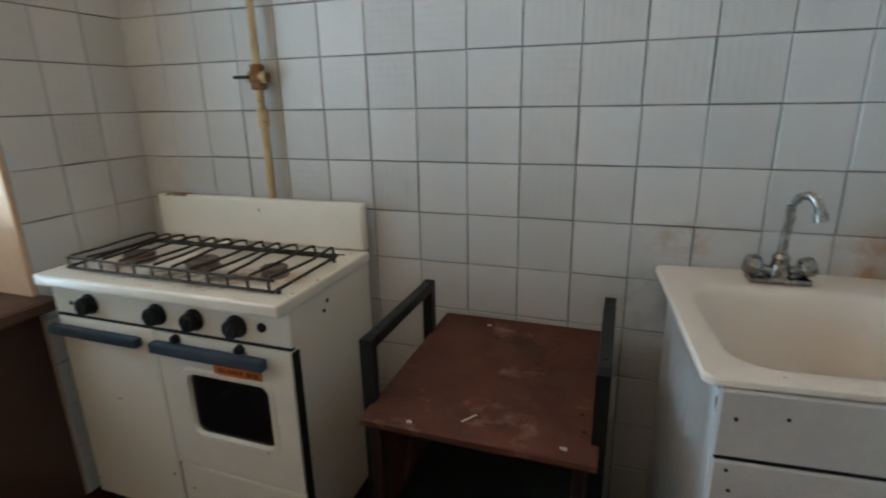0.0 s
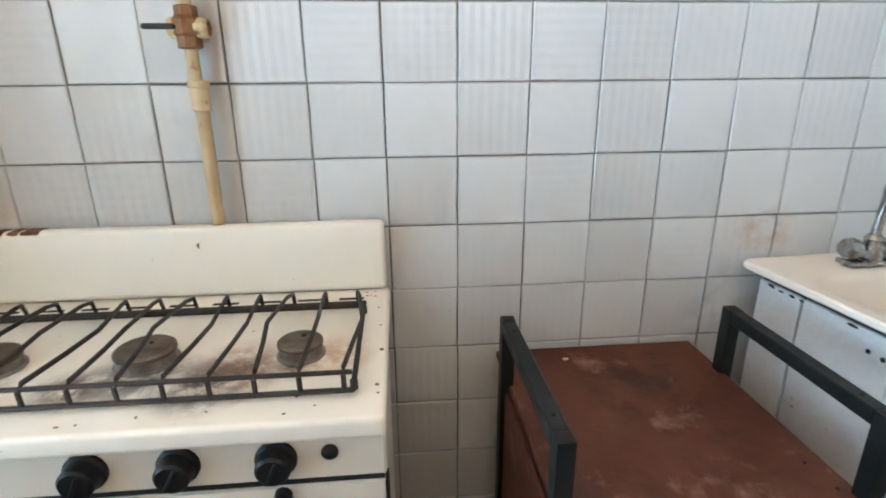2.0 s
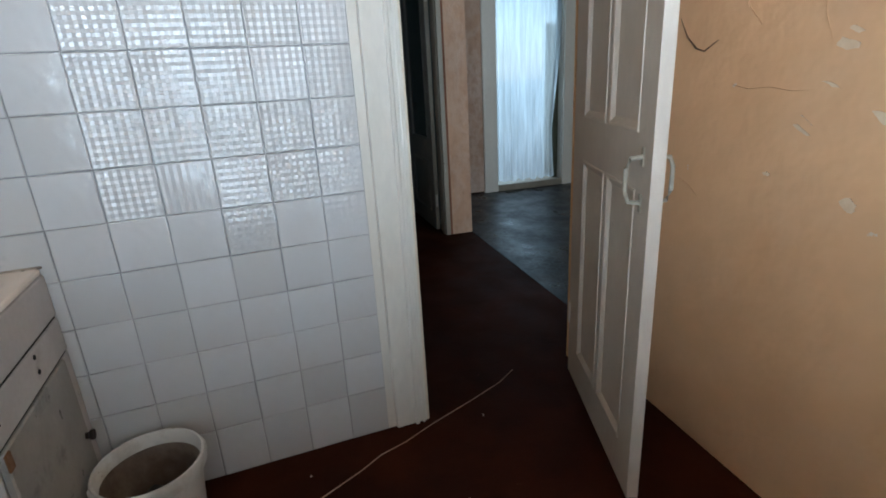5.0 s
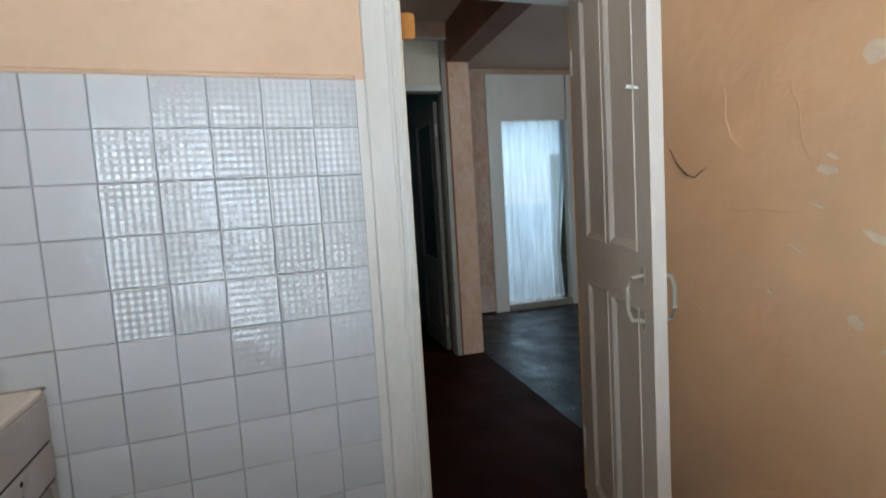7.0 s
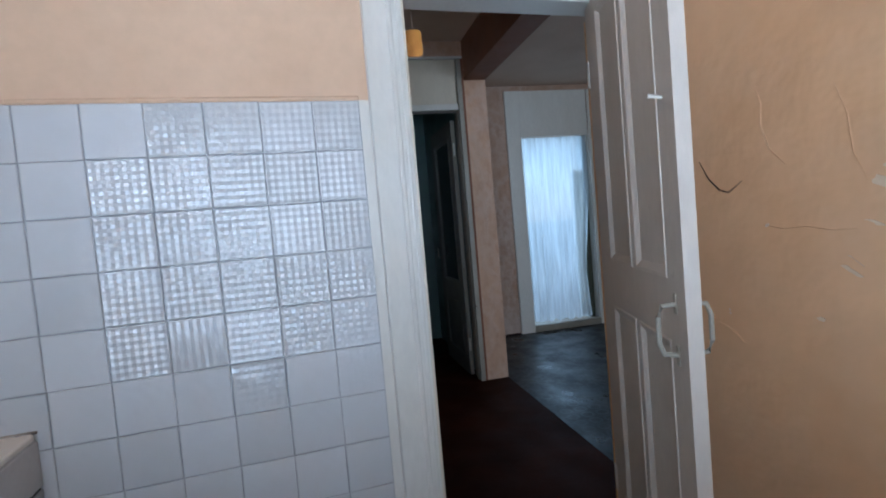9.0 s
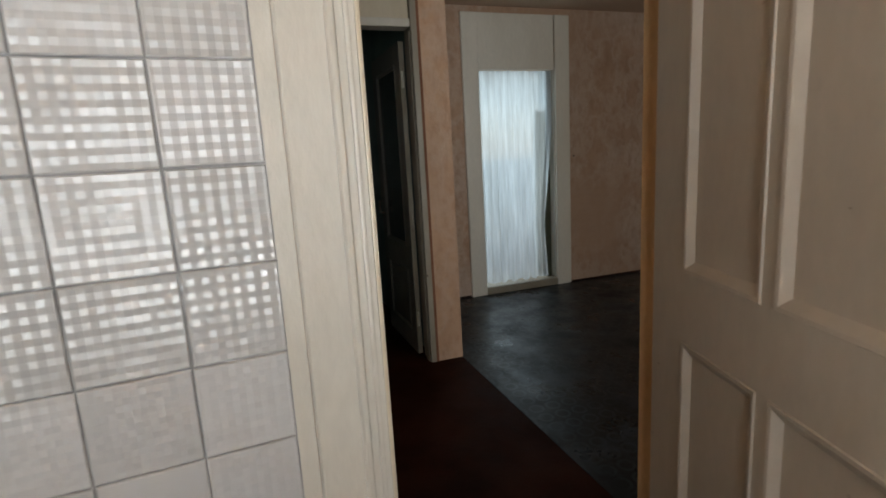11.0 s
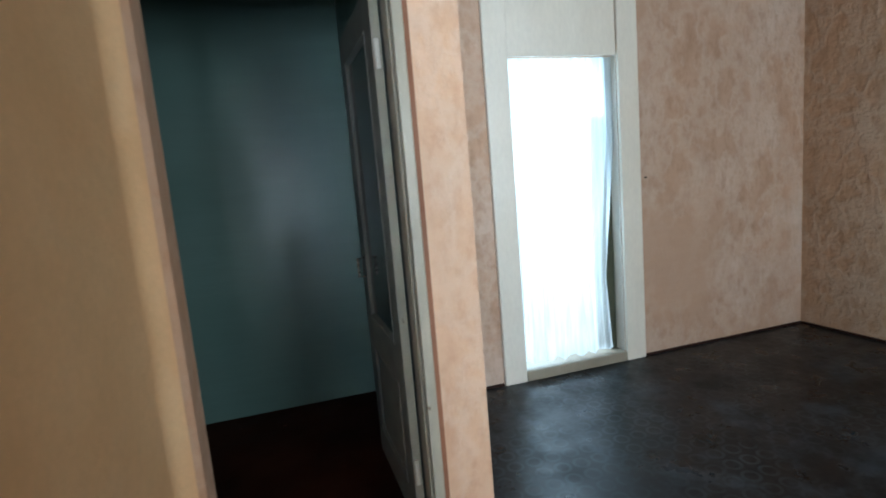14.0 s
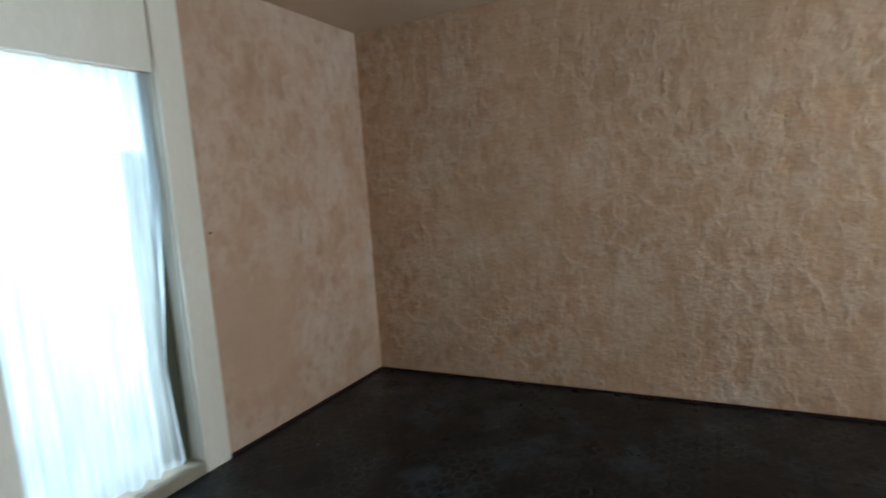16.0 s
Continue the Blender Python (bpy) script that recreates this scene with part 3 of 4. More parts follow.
kitchen_door_frame()
tagged(link("trim_filler", box((1.5405, -0.004, 0.0), (1.5715, -0.0003, 1.755)), M["white"]), kind="structure").matrix_world = EAST
LEAF = pose(1.0219, -1.1571, 0, 0, 0, 163.97)
door = panel_door("kitchen_door", LEAF, 0.78, 2.14, "open greyish white panelled wooden door standing in the kitchen", M["doorpaint"],
                  ((0.145, 0.385, 1.165, 2.035), (0.430, 0.670, 1.165, 2.035), (0.145, 0.385, 0.165, 0.995), (0.430, 0.670, 0.165, 0.995)))
for side in (-1, 1):
    y = side * 0.018
    pts = [(0.720, y, 1.100), (0.720, y + side * 0.035, 1.096), (0.720, y + side * 0.045, 1.07), (0.720, y + side * 0.045, 1.005), (0.720, y + side * 0.035, 0.978), (0.720, y, 0.972)]
    bm = tube(pts, 0.0065, 8)
    for z in (1.100, 0.972):
        box((0.711, min(y, y + side * 0.004), z - 0.026), (0.729, max(y, y + side * 0.004), z + 0.026), 0.002, bm)
    part("handle", bm, M["jambpaint"], door, "dull cream painted pull handle", True)
part("nail", tube([(0.712, -0.018, 1.60), (0.712, -0.052, 1.606)], [0.004, 0.006], 6), M["white"], door)
for z in (0.25, 1.80):
    part("hinge", box((-0.012, -0.022, z), (0.012, -0.010, z + 0.10), 0.003), M["white"], door)

# the dark room's door
dark_frame = thing("hall_door_frame", pose(3.33, 0, 0, 0, 0, -90), "white painted door post and boarded transom of the dark room", "door frame")
dark_frame["kind"] = "structure"
# brown strip stands in for the shadow line between post and pier
part("groove", box((1.293, -0.004, 0), (1.3115, 0.15, 2.66)), M["beam"], dark_frame, "flat brown strip painted in for the shadow beside the pier")
bm = box((1.252, -0.010, 0), (1.2925, 0.152, 2.66), 0.004)
box((1.243, 0.02, 0), (1.253, 0.08, 2.23), 0.003, bm)
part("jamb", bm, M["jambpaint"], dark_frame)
part("lintel", box((0.472, 0.0, 2.250), (1.251, 0.12, 2.300), 0.004), M["white"], dark_frame)
part("transom_panel", box((0.472, 0.02, 2.301), (1.251, 0.05, 2.66), 0.004), M["cream"], dark_frame)
part("head_casing", box((0.472, -0.008, 2.661), (1.311, 0.1, 2.679), 0.003), M["white"], dark_frame)
leaf2 = panel_door("glazed_door", pose(3.515, -1.232, 0, 0, 0, 1.5), 0.76, 2.20, "open greyish white wooden door, its paint greyed for shade, with a tall dark glass pane", M["shaded_door"], ((0.13, 0.64, 0.80, 2.07), (0.13, 0.64, 0.16, 0.62)), glass=M["darkglass"])
for z in (0.22, 1.90):
    part("hinge", box((-0.014, -0.006, z), (0.006, 0.012, z + 0.11), 0.003), M["white"], leaf2)
# separate paler strip, since the leaf's colour already holds its shade
part("edge_strip", box((-0.004, -0.017, 0.01), (-0.0005, 0.017, 2.195), 0.001), M["jambpaint"], leaf2, "paler hinge edge without the leaf's painted shade")
part("handle", tube([(0.70, 0.018, 1.10), (0.70, 0.05, 1.10), (0.70, 0.05, 1.00), (0.70, 0.018, 1.00)], 0.007, 8), M["chrome"], leaf2, "dull metal handle")

# the balcony door opening
bal = thing("balcony_door_frame", pose(4.745, 0, 0, 0, 0, -90), "wide cream painted casing with a transom panel over the curtained doorway", "door frame")
bal["kind"] = "structure"
part("casing", box((2.158, -0.028, 0), (2.325, 0.0, 2.74), 0.006), M["casing"], bal)
part("casing", box((3.158, -0.028, 0), (3.325, 0.0, 2.74), 0.006), M["casing"], bal)
part("transom_panel", box((2.327, -0.018, 2.222), (3.150, 0.0, 2.74), 0.004), M["casing"], bal)
part("jamb", box((2.3255, 0.0, 0.076), (2.333, 0.335, 2.228)), M["white"], bal)
part("jamb", box((3.150, 0.0, 0.076), (3.1575, 0.335, 2.228)), M["white"], bal)
part("threshold", box((2.326, -0.030, 0.002), (3.157, 0.32, 0.075), 0.006), M["jambpaint"], bal)
part("frame_post", box((3.080, 0.088, 0.076), (3.149, 0.16, 2.221), 0.004), M["olive"], bal, "dark olive painted post")


def curtain_mesh(y0, y1, z0, z1, x, folds, amp, seed, gather=0.0, n=150, rows=50):
    bm = bmesh.new()
    grid = []
    for k in range(rows + 1):
        v = k / rows
        line = []
        for i in range(n + 1):
            u = i / n
            z = z1 + (z0 - z1) * v
            if v == 1:
                z += 0.018 * noise.noise((u * 14, seed, 0)) + 0.012 * math.sin(u * 40)
            y = y0 + (y1 - y0) * u
            y += gather * (u ** 3) * min(1, max(0, (v - 0.28) * 2.2)) * (1.0 - 0.35 * max(0, v - 0.75) * 4)
            w = 0.6 * math.sin(folds * u * 6.283 + 1.6 * noise.noise((u * 3, v * 0.8, seed))) + 1.0 * noise.noise((u * 9, v * 1.1, seed + 4)) + 0.7 * noise.noise((u * 30, v * 2.6, seed + 9)) + 0.35 * noise.noise((u * 62, v * 5, seed + 2))
            line.append(bm.verts.new((x + amp * w * (0.55 + 0.45 * v), y, z)))
        grid.append(line)
    for a, b in zip(grid, grid[1:]):
        for i in range(n):
            bm.faces.new((a[i], a[i + 1], b[i + 1], b[i]))
    return bm


ct = thing("curtain", pose(0, 0, 0), "thin crumpled white curtain hanging over the bright balcony doorway", "curtain")
part("cloth", curtain_mesh(-2.335, -3.148, 0.100, 2.222, 4.785, 9, 0.015, 2.0, gather=0.105), M["curtain"], ct, smooth=True)
part("curtain_string", tube([(4.785, -2.334, 2.222), (4.785, -2.75, 2.218), (4.785, -3.149, 2.222)], 0.003, 6), M["white"], ct)
dr = thing("side_drape", pose(0, 0, 0), "narrow grey-white cloth strip hanging behind the curtain edge", "drape")
part("cloth", curtain_mesh(-2.945, -3.072, 0.16, 1.83, 4.812, 3, 0.010, 5.0, gather=0.035, n=30, rows=40), M["drape"], dr, smooth=True)
part("drape_string", tube([(4.812, -2.96, 1.83), (4.812, -2.95, 2.10), (4.787, -2.94, 2.220)], 0.002, 6), M["white"], dr)

# the balcony
balcony = thing("balcony", pose(0, 0, 0), "plain concrete balcony with a solid parapet outside the doorway", "balcony")
part("slab", box((5.086, -4.2, -0.20), (6.3, -1.2, -0.02), 0.01), M["concrete"], balcony)
part("parapet", box((6.2, -4.2, -0.019), (6.3, -1.2, 0.66), 0.01), M["concrete"], balcony)

# the kitchen window
win = thing("window_1", WEST, "wide white painted two-light kitchen window over a painted sill", "window")
win["kind"] = "structure"
fr = part("window_frame", wall_mesh(-0.6, 0.785, 0.75, 2.32, 0.07, ((-0.54, 0.075, 0.81, 2.26), (0.125, 0.725, 0.81, 2.26))), M["white"], win)
fr.location.y = 0.24
for a, b in ((-0.54, 0.075), (0.125, 0.725)):
    p = part("pane", box((a, 0.27, 0.81), (b, 0.274, 2.26)), M["glass"], win)
    p.visible_shadow = False
part("window_sill", box((-0.66, -0.07, 0.705), (0.815, 0.239, 0.748), 0.008), M["sill_paint"], win)
tagged(link("trim_dado", box((-1.5535, -1.33, 0.0), (-1.549, 0.79, 0.70)), M["sill_paint"]), kind="structure")


# ---- stove ----
def stove():
    x0, x1, yf, yb = -1.455, -0.612, 0.785, 1.225
    ob = thing("gas_stove", pose(x0, yf, 0), "old cream enamelled gas stove with side cupboard and chipped corners", "stove")
    w, d = x1 - x0, yb - yf
    body = bmesh.new()
    box((0.004, 0.014, 0.05), (w - 0.004, d, 0.8115), 0.004, body)
    part("body", body, M["enamel"], ob)
    part("plinth", box((0.02, 0.05, 0.0), (w - 0.02, d - 0.02, 0.052)), M["dark"], ob)
    for x in (0.03, w - 0.06):
        part("foot", lathe([(0, 0), (0.016, 0), (0.016, 0.05), (0, 0.05)], 10, m=pose(x + 0.015, 0.03, 0)), M["black"], ob)
    part("cooktop", box((-0.002, -0.045, 0.812), (w + 0.004, d - 0.004, 0.847), 0.009, segments=3), M["hob"], ob, "burnt and stained cream cooktop", True)
    part("backsplash", box((0.012, d - 0.028, 0.850), (w - 0.002, d + 0.008, 1.004), 0.012, segments=3), M["enamel"], ob, "", True)
    part("control_panel", box((0.0, -0.002, 0.712), (w, 0.016, 0.8118), 0.004), M["enamel"], ob)
    part("panel_gap", box((0.004, 0.0, 0.704), (w - 0.004, 0.015, 0.7115)), M["dark"], ob)
    for x in (0.154, 0.411, 0.540, 0.680):
        k = part("knob", lathe([(0.031, 0), (0.031, 0.006), (0.027, 0.010), (0.025, 0.030), (0.021, 0.034), (0, 0.034)], 20, m=pose(x, -0.002, 0.756, 90)), M["black"], ob, "black bakelite knob", True)
        part("grip", box((x - 0.005, -0.0375, 0.732), (x + 0.005, -0.030, 0.776), 0.003, m=Matrix.Translation((x, 0, 0.756)) @ pose(0, 0, 0, 0, 20 + 40 * (x % 0.3), 0) @ Matrix.Translation((-x, 0, -0.756))), M["black"], k)
    part("stud", lathe([(0.013, 0), (0.013, 0.004), (0.008, 0.010), (0, 0.012)], 14, m=pose(0.759, -0.002, 0.762, 90)), M["black"], ob, "", True)
    part("screw_hole", lathe([(0.007, 0), (0.007, 0.002), (0, 0.002)], 10, m=pose(0.074, -0.002, 0.750, 90)), M["dark"], ob)
    gap = 0.388
    cup = part("side_door", box((0.006, -0.006, 0.06), (gap - 0.004, 0.0135, 0.703), 0.008, segments=2), M["enamel"], ob, "plain cream cupboard door")
    part("handle", box((0.0, -0.040, 0.655), (0.348, -0.014, 0.684), 0.006, segments=2), M["blue"], cup, "blue-grey bar handle")
    for x in (0.05, 0.30):
        part("bracket", box((x, -0.016, 0.662), (x + 0.02, -0.005, 0.678), 0.002), M["black"], cup)
    hole = (0.482, 0.760, 0.392, 0.592)
    bm = wall_mesh(gap + 0.004, w - 0.004, 0.272, 0.703, 0.020, (hole,))
    bmesh.ops.translate(bm, verts=bm.verts, vec=(0, -0.0065, 0))
    oven = part("oven_door", bm, M["enamel"], ob, "cream oven door with a dark window")
    part("oven_window", box((hole[0] - 0.002, 0.002, hole[2] - 0.002), (hole[1] + 0.002, 0.008, hole[3] + 0.002)), M["ovenglass"], oven, "black oven glass")
    rim = bmesh.new()
    outer, inner, n = [], [], 40
    cx, cz = (hole[0] + hole[1]) / 2, (hole[2] + hole[3]) / 2

    def ring(hw, hh, r, y):
        vs = []
        for qx, qz, a0 in ((1, 1, 0), (-1, 1, 90), (-1, -1, 180), (1, -1, 270)):
            for i in range(8):
                a = radians(a0 + i * 90 / 7)
                vs.append(rim.verts.new((cx + qx * (hw - r) + r * math.cos(a), y, cz + qz * (hh - r) + r * math.sin(a))))
        return vs
    rings = [ring(0.156, 0.117, 0.035, -0.0065), ring(0.150, 0.111, 0.032, -0.012), ring(0.138, 0.099, 0.028, -0.011), ring(0.134, 0.095, 0.026, 0.002)]
    for p, q in zip(rings, rings[1:]):
        for i in range(len(p)):
            rim.faces.new((p[i], p[(i + 1) % len(p)], q[(i + 1) % len(p)], q[i]))
    part("window_rim", rim, M["enamel"], oven, "", True)
    part("handle", box((0.402, -0.046, 0.655), (0.776, -0.018, 0.686), 0.006, segments=2), M["blue"], oven, "blue-grey bar handle")
    for x in (0.47, 0.685):
        part("bracket", lathe([(0, 0), (0.014, 0), (0.012, 0.016), (0, 0.02)], 12, m=pose(x, -0.006, 0.692, 90)), M["black"], oven, "", True)
    st = part("sticker", box((0.586, -0.0095, 0.598), (0.744, -0.0066, 0.636)), M["sticker"], oven, "torn orange sticker")
    bm = bmesh.new()
    for i, (a, b) in enumerate(((0.602, 0.612), (0.616, 0.626), (0.632, 0.641), (0.645, 0.655), (0.659, 0.668), (0.673, 0.683), (0.694, 0.712), (0.716, 0.732))):
        box((a, -0.0105, 0.612), (b, -0.0096, 0.626), 0, bm)
    box((0.602, -0.0105, 0.603), (0.700, -0.0096, 0.606), 0, bm)
    part("print", bm, M["ink"], st)
    part("drawer", box((gap + 0.004, -0.006, 0.06), (w - 0.004, 0.0135, 0.266), 0.008, segments=2), M["enamel"], ob, "plain lower drawer front")
    for a, b, c, e in ((gap - 0.0035, gap + 0.0035, 0.06, 0.703), (w - 0.0035, w + 0.002, 0.06, 0.70)):
        part("seam", box((a, 0.0, c), (b, 0.0136 if a < 0.5 else 0.026, e)), M["dark"], ob)
    for x, z in ((w + 0.0041, 0.775), (w + 0.0041, 0.752)):
        part("screw_hole", lathe([(0.006, 0), (0.006, 0.0015), (0, 0.0015)], 10, m=pose(w - 0.004, 0.16 + (0.02 if z > 0.76 else 0), z, 0, 90, 0)), M["dark"], ob)
    for i in range(9):
        a = 0.045 + i * 0.087
        part("vent_slot", box((a, d - 0.072, 0.8465), (a + 0.052, d - 0.064, 0.8485)), M["dark"], ob)
    rng = random.Random(4)
    spots = [(w - 0.006 - 0.012 * rng.random(), -0.03 + 0.44 * rng.random(), 0.8465) for _ in range(4)] + [(w - 0.02 - 0.03 * rng.random(), d - 0.06 + 0.03 * rng.random(), 0.8465) for _ in range(6)] + [(0.05 + (w - 0.1) * rng.random(), -0.025 + 0.02 * rng.random(), 0.8465) for _ in range(7)]
    for x, y, z in spots:
        part("enamel_chip", lathe([(0.002 + 0.004 * rng.random() ** 2, 0), (0.002, 0.0012), (0, 0.0012)], 7, m=pose(x, y, z) @ Matrix.Diagonal((1, 0.5 + rng.random(), 1, 1))), M["rust"], ob)
    for k in range(9):
        z = 0.10 + 0.66 * rng.random()
        part("enamel_chip", lathe([(0.0015 + 0.003 * rng.random(), 0), (0.001, 0.001), (0, 0.001)], 7, m=pose(w - 0.0045, 0.03 + 0.38 * rng.random() ** 2, z, 0, 90, 0)), M["rust"], ob)
    for x in (0.055, 0.085, 0.11, 0.125):
        part("enamel_chip", box((x, d - 0.029, 0.9985), (x + 0.02, d + 0.009, 1.0048), 0.002), M["rust"], ob)
    # burners
    for x, r in ((0.205, 0.044), (0.448, 0.047), (0.700, 0.037)):
        b = part("burner", lathe([(r + 0.004, 0.846), (r + 0.004, 0.849), (r, 0.851), (r - 0.001, 0.864), (0, 0.864)], 32, m=pose(x, 0.145, 0)), M["burnersteel"], ob, "dull steel burner body", True)
        part("cap", lathe([(0.0, 0.864), (r - 0.002, 0.864), (r + 0.001, 0.867), (r + 0.001, 0.872), (r - 0.003, 0.875), (r * 0.6, 0.874), (0.010, 0.8735), (0, 0.8735)], 32, m=pose(x, 0.145, 0)), M["burner"], b, "rusty brown burner cap", True)
        part("cap_hole", lathe([(0.004, 0), (0.004, 0.0012), (0, 0.0012)], 10, m=pose(x + 0.004, 0.160, 0.8738)), M["dark"], b)
    # pan grate
    gx0, gx1, gy0, gy1, gz = 0.075, w - 0.045, 0.010, 0.318, 0.892
    grate = part("grate", tube([(gx0, gy0, gz - 0.034), (gx1, gy0, gz - 0.034)], 0.0045, 8), M["iron"], ob, "black wire pan grate")
    for pts, r in (([(gx0, gy0, gz - 0.034), (gx0, gy1, gz - 0.030)], 0.0045), ([(gx1, gy0, gz - 0.034), (gx1, gy1, gz - 0.030)], 0.0045), ([(gx0, gy1 - 0.01, gz - 0.030), (gx1, gy1 - 0.01, gz - 0.030)], 0.008), ([(gx0, gy0 + 0.004, gz - 0.006), (gx1, gy0 + 0.004, gz - 0.006)], 0.004)):
        part("rail", tube(pts, r, 8), M["iron"], grate)
    bars = 12
    for i in range(bars):
        x = gx0 + 0.012 + (gx1 - gx0 - 0.024) * i / (bars - 1)
        lean = 0.02 * math.sin(i * 1.9)
        part("bar", tube([(x, gy0, gz - 0.034), (x, gy0 - 0.002, gz - 0.008), (x, gy0 + 0.010, gz), (x + lean * 0.5, gy0 + 0.10, gz - 0.002), (x + lean, gy0 + 0.17, gz), (x + lean * 0.3, gy1 - 0.03, gz), (x, gy1 - 0.006, gz - 0.004), (x, gy1 + 0.002, gz - 0.028)], 0.0040, 6), M["iron"], grate, smooth=True)
    for x in (gx0, gx1):
        for y in (gy0 + 0.02, gy1 - 0.02):
            part("foot", lathe([(0.006, 0.846), (0.006, gz - 0.03)], 8, m=pose(x, y, 0)), M["iron"], grate)
    return ob


stove()


# ---- gas pipe ----
def gas_pipe():
    ob = thing("gas_pipe", pose(-0.962, 1.224, 0), "yellow painted gas pipe with rust spots running up the tiled wall", "pipe")
    part("pipe_run", lathe([(0.0138, 0.20), (0.0138, 1.27)], 16), M["pipe"], ob, "", True)
    part("pipe_run", lathe([(0.0126, 1.27), (0.0126, KH - 0.001)], 16, m=pose(-0.004, 0, 0)), M["pipe"], ob, "", True)
    part("coupling", lathe([(0.0135, 1.235), (0.0185, 1.238), (0.0185, 1.280), (0.021, 1.282), (0.021, 1.292), (0.0125, 1.294)], 16), M["pipe"], ob, "", True)
    valve = part("valve", lathe([(0.015, 1.350), (0.024, 1.353), (0.024, 1.372), (0.029, 1.378), (0.029, 1.402), (0.022, 1.410), (0.022, 1.425), (0.014, 1.428)], 8, m=pose(-0.004, 0, 0)), M["rust"], ob, "rusty brass gas tap")
    part("valve_body", lathe([(0.016, -0.034), (0.019, -0.030), (0.019, 0.034), (0.016, 0.040)], 10, m=pose(-0.004, -0.004, 1.388, 0, 90, 0)), M["pipe"], valve)
    part("lever", box((-0.078, -0.030, 1.384), (-0.018, -0.018, 1.394), 0.003), M["iron"], valve, "dark iron lever")
    return ob


gas_pipe()


# ---- work table ----
def work_table():
    ob = thing("work_table", pose(-0.110, 0.94, 0), "steel-armed low table with a scuffed red-brown hardboard top", "table")
    bm = box((-0.245, -0.296, 0.640), (0.250, 0.300, 0.658), 0.003)
    part("tabletop", bm, M["board"], ob, "scuffed red-brown hardboard top")
    for s, x in ((-1, -0.250), (1, 0.248)):
        for y in (-0.222, 0.158):
            bm = wall_mesh(-0.014, 0.014, 0.0, 0.812, 0.028)
            bmesh.ops.translate(bm, verts=bm.verts, vec=(x, y - 0.014, 0))
            leg = part("leg", bm, M["steel"], ob, "square steel tube leg")
            part("tube_end", box((x - 0.010, y - 0.010, 0.8121), (x + 0.010, y + 0.010, 0.8135)), M["dark"], leg)
        rail = part("arm_rail", box((x - 0.014, -0.207, 0.784), (x + 0.014, 0.143, 0.812), 0.002), M["steel"], ob, "square steel arm rail")
        for y in (-0.17, 0.10):
            part("rivet", lathe([(0.004, 0.812), (0.004, 0.8135), (0, 0.8135)], 8, m=pose(x, y, 0)), M["dark"], rail)
        part("side_rail", box((x - s * 0.070, -0.207, 0.612), (x - s * 0.014, 0.143, 0.6385), 0.002), M["steel"], ob)
    for x in (-0.218, 0.216):
        part("front_post", box((x - 0.012, -0.272, 0.0), (x + 0.012, -0.246, 0.639), 0.002), M["legwood"], ob, "thin brown wooden post")
    part("apron", box((-0.243, -0.268, 0.615), (0.243, -0.250, 0.639), 0.002), M["legwood"], ob)
    part("side_panel", box((-0.254, -0.207, 0.06), (-0.246, 0.143, 0.6395), 0.001), M["board"], ob, "scuffed brown hardboard side")
    # black sheet added at the back for the darkness under the table top
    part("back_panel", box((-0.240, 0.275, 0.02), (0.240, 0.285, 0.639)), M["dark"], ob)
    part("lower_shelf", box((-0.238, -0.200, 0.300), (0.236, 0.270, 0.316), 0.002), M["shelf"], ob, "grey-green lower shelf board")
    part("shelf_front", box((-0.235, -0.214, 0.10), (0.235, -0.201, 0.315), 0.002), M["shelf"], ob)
    return ob


work_table()
ms = thing("matchstick", pose(-0.125, 0.715, 0.6605, 0, 0, 55), "burnt wooden matchstick lying on the table top", "match")
part("stick", box((-0.022, -0.0015, -0.0015), (0.018, 0.0015, 0.0015)), M["matchwood"], ms)
part("head", lathe([(0, -0.003), (0.0022, 0), (0.0016, 0.004), (0, 0.005)], 8, m=pose(0.019, 0, 0, 0, 90, 0)), M["dark"], ms)


def chip(x, y, z, r, seed, mat, name="plaster_chip", label="pale flake of plaster lying on the table top"):
    bm = bmesh.new()
    n = 9
    top = [bm.verts.new((r * (0.7 + 0.5 * noise.noise((seed, i * 1.3, 0))) * math.cos(6.283 * i / n), r * 0.7 * (0.7 + 0.5 * noise.noise((i * 1.1, seed, 2))) * math.sin(6.283 * i / n), 0.0025)) for i in range(n)]
    low = [bm.verts.new((v.co.x * 1.1, v.co.y * 1.1, 0)) for v in top]
    bm.faces.new(top)
    bm.faces.new(list(reversed(low)))
    for i in range(n):
        bm.faces.new((low[i], low[(i + 1) % n], top[(i + 1) % n], top[i]))
    ob = tagged(link(name, bm, mat), label, "debris", "flakes on the table")
    ob.location = (x, y, z)
    return ob


for i, (x, y, r) in enumerate(((-0.245, 0.665, 0.009), (0.075, 0.675, 0.010), (-0.20, 1.18, 0.010), (0.10, 0.80, 0.006), (0.108, 0.74, 0.006))):
    chip(x, y, 0.658, r, i * 3.3 + 1, M["flake"] if r > 0.008 else M["dark"])


# ---- sink ----
def rounded(hw, hh, r, n=6):
    pts = []
    for qx, qy, a0 in ((1, 1, 0), (-1, 1, 90), (-1, -1, 180), (1, -1, 270)):
        for i in range(n + 1):
            a = radians(a0 + i * 90 / n)
            pts.append((qx * (hw - r) + r * math.cos(a), qy * (hh - r) + r * math.sin(a)))
    return pts


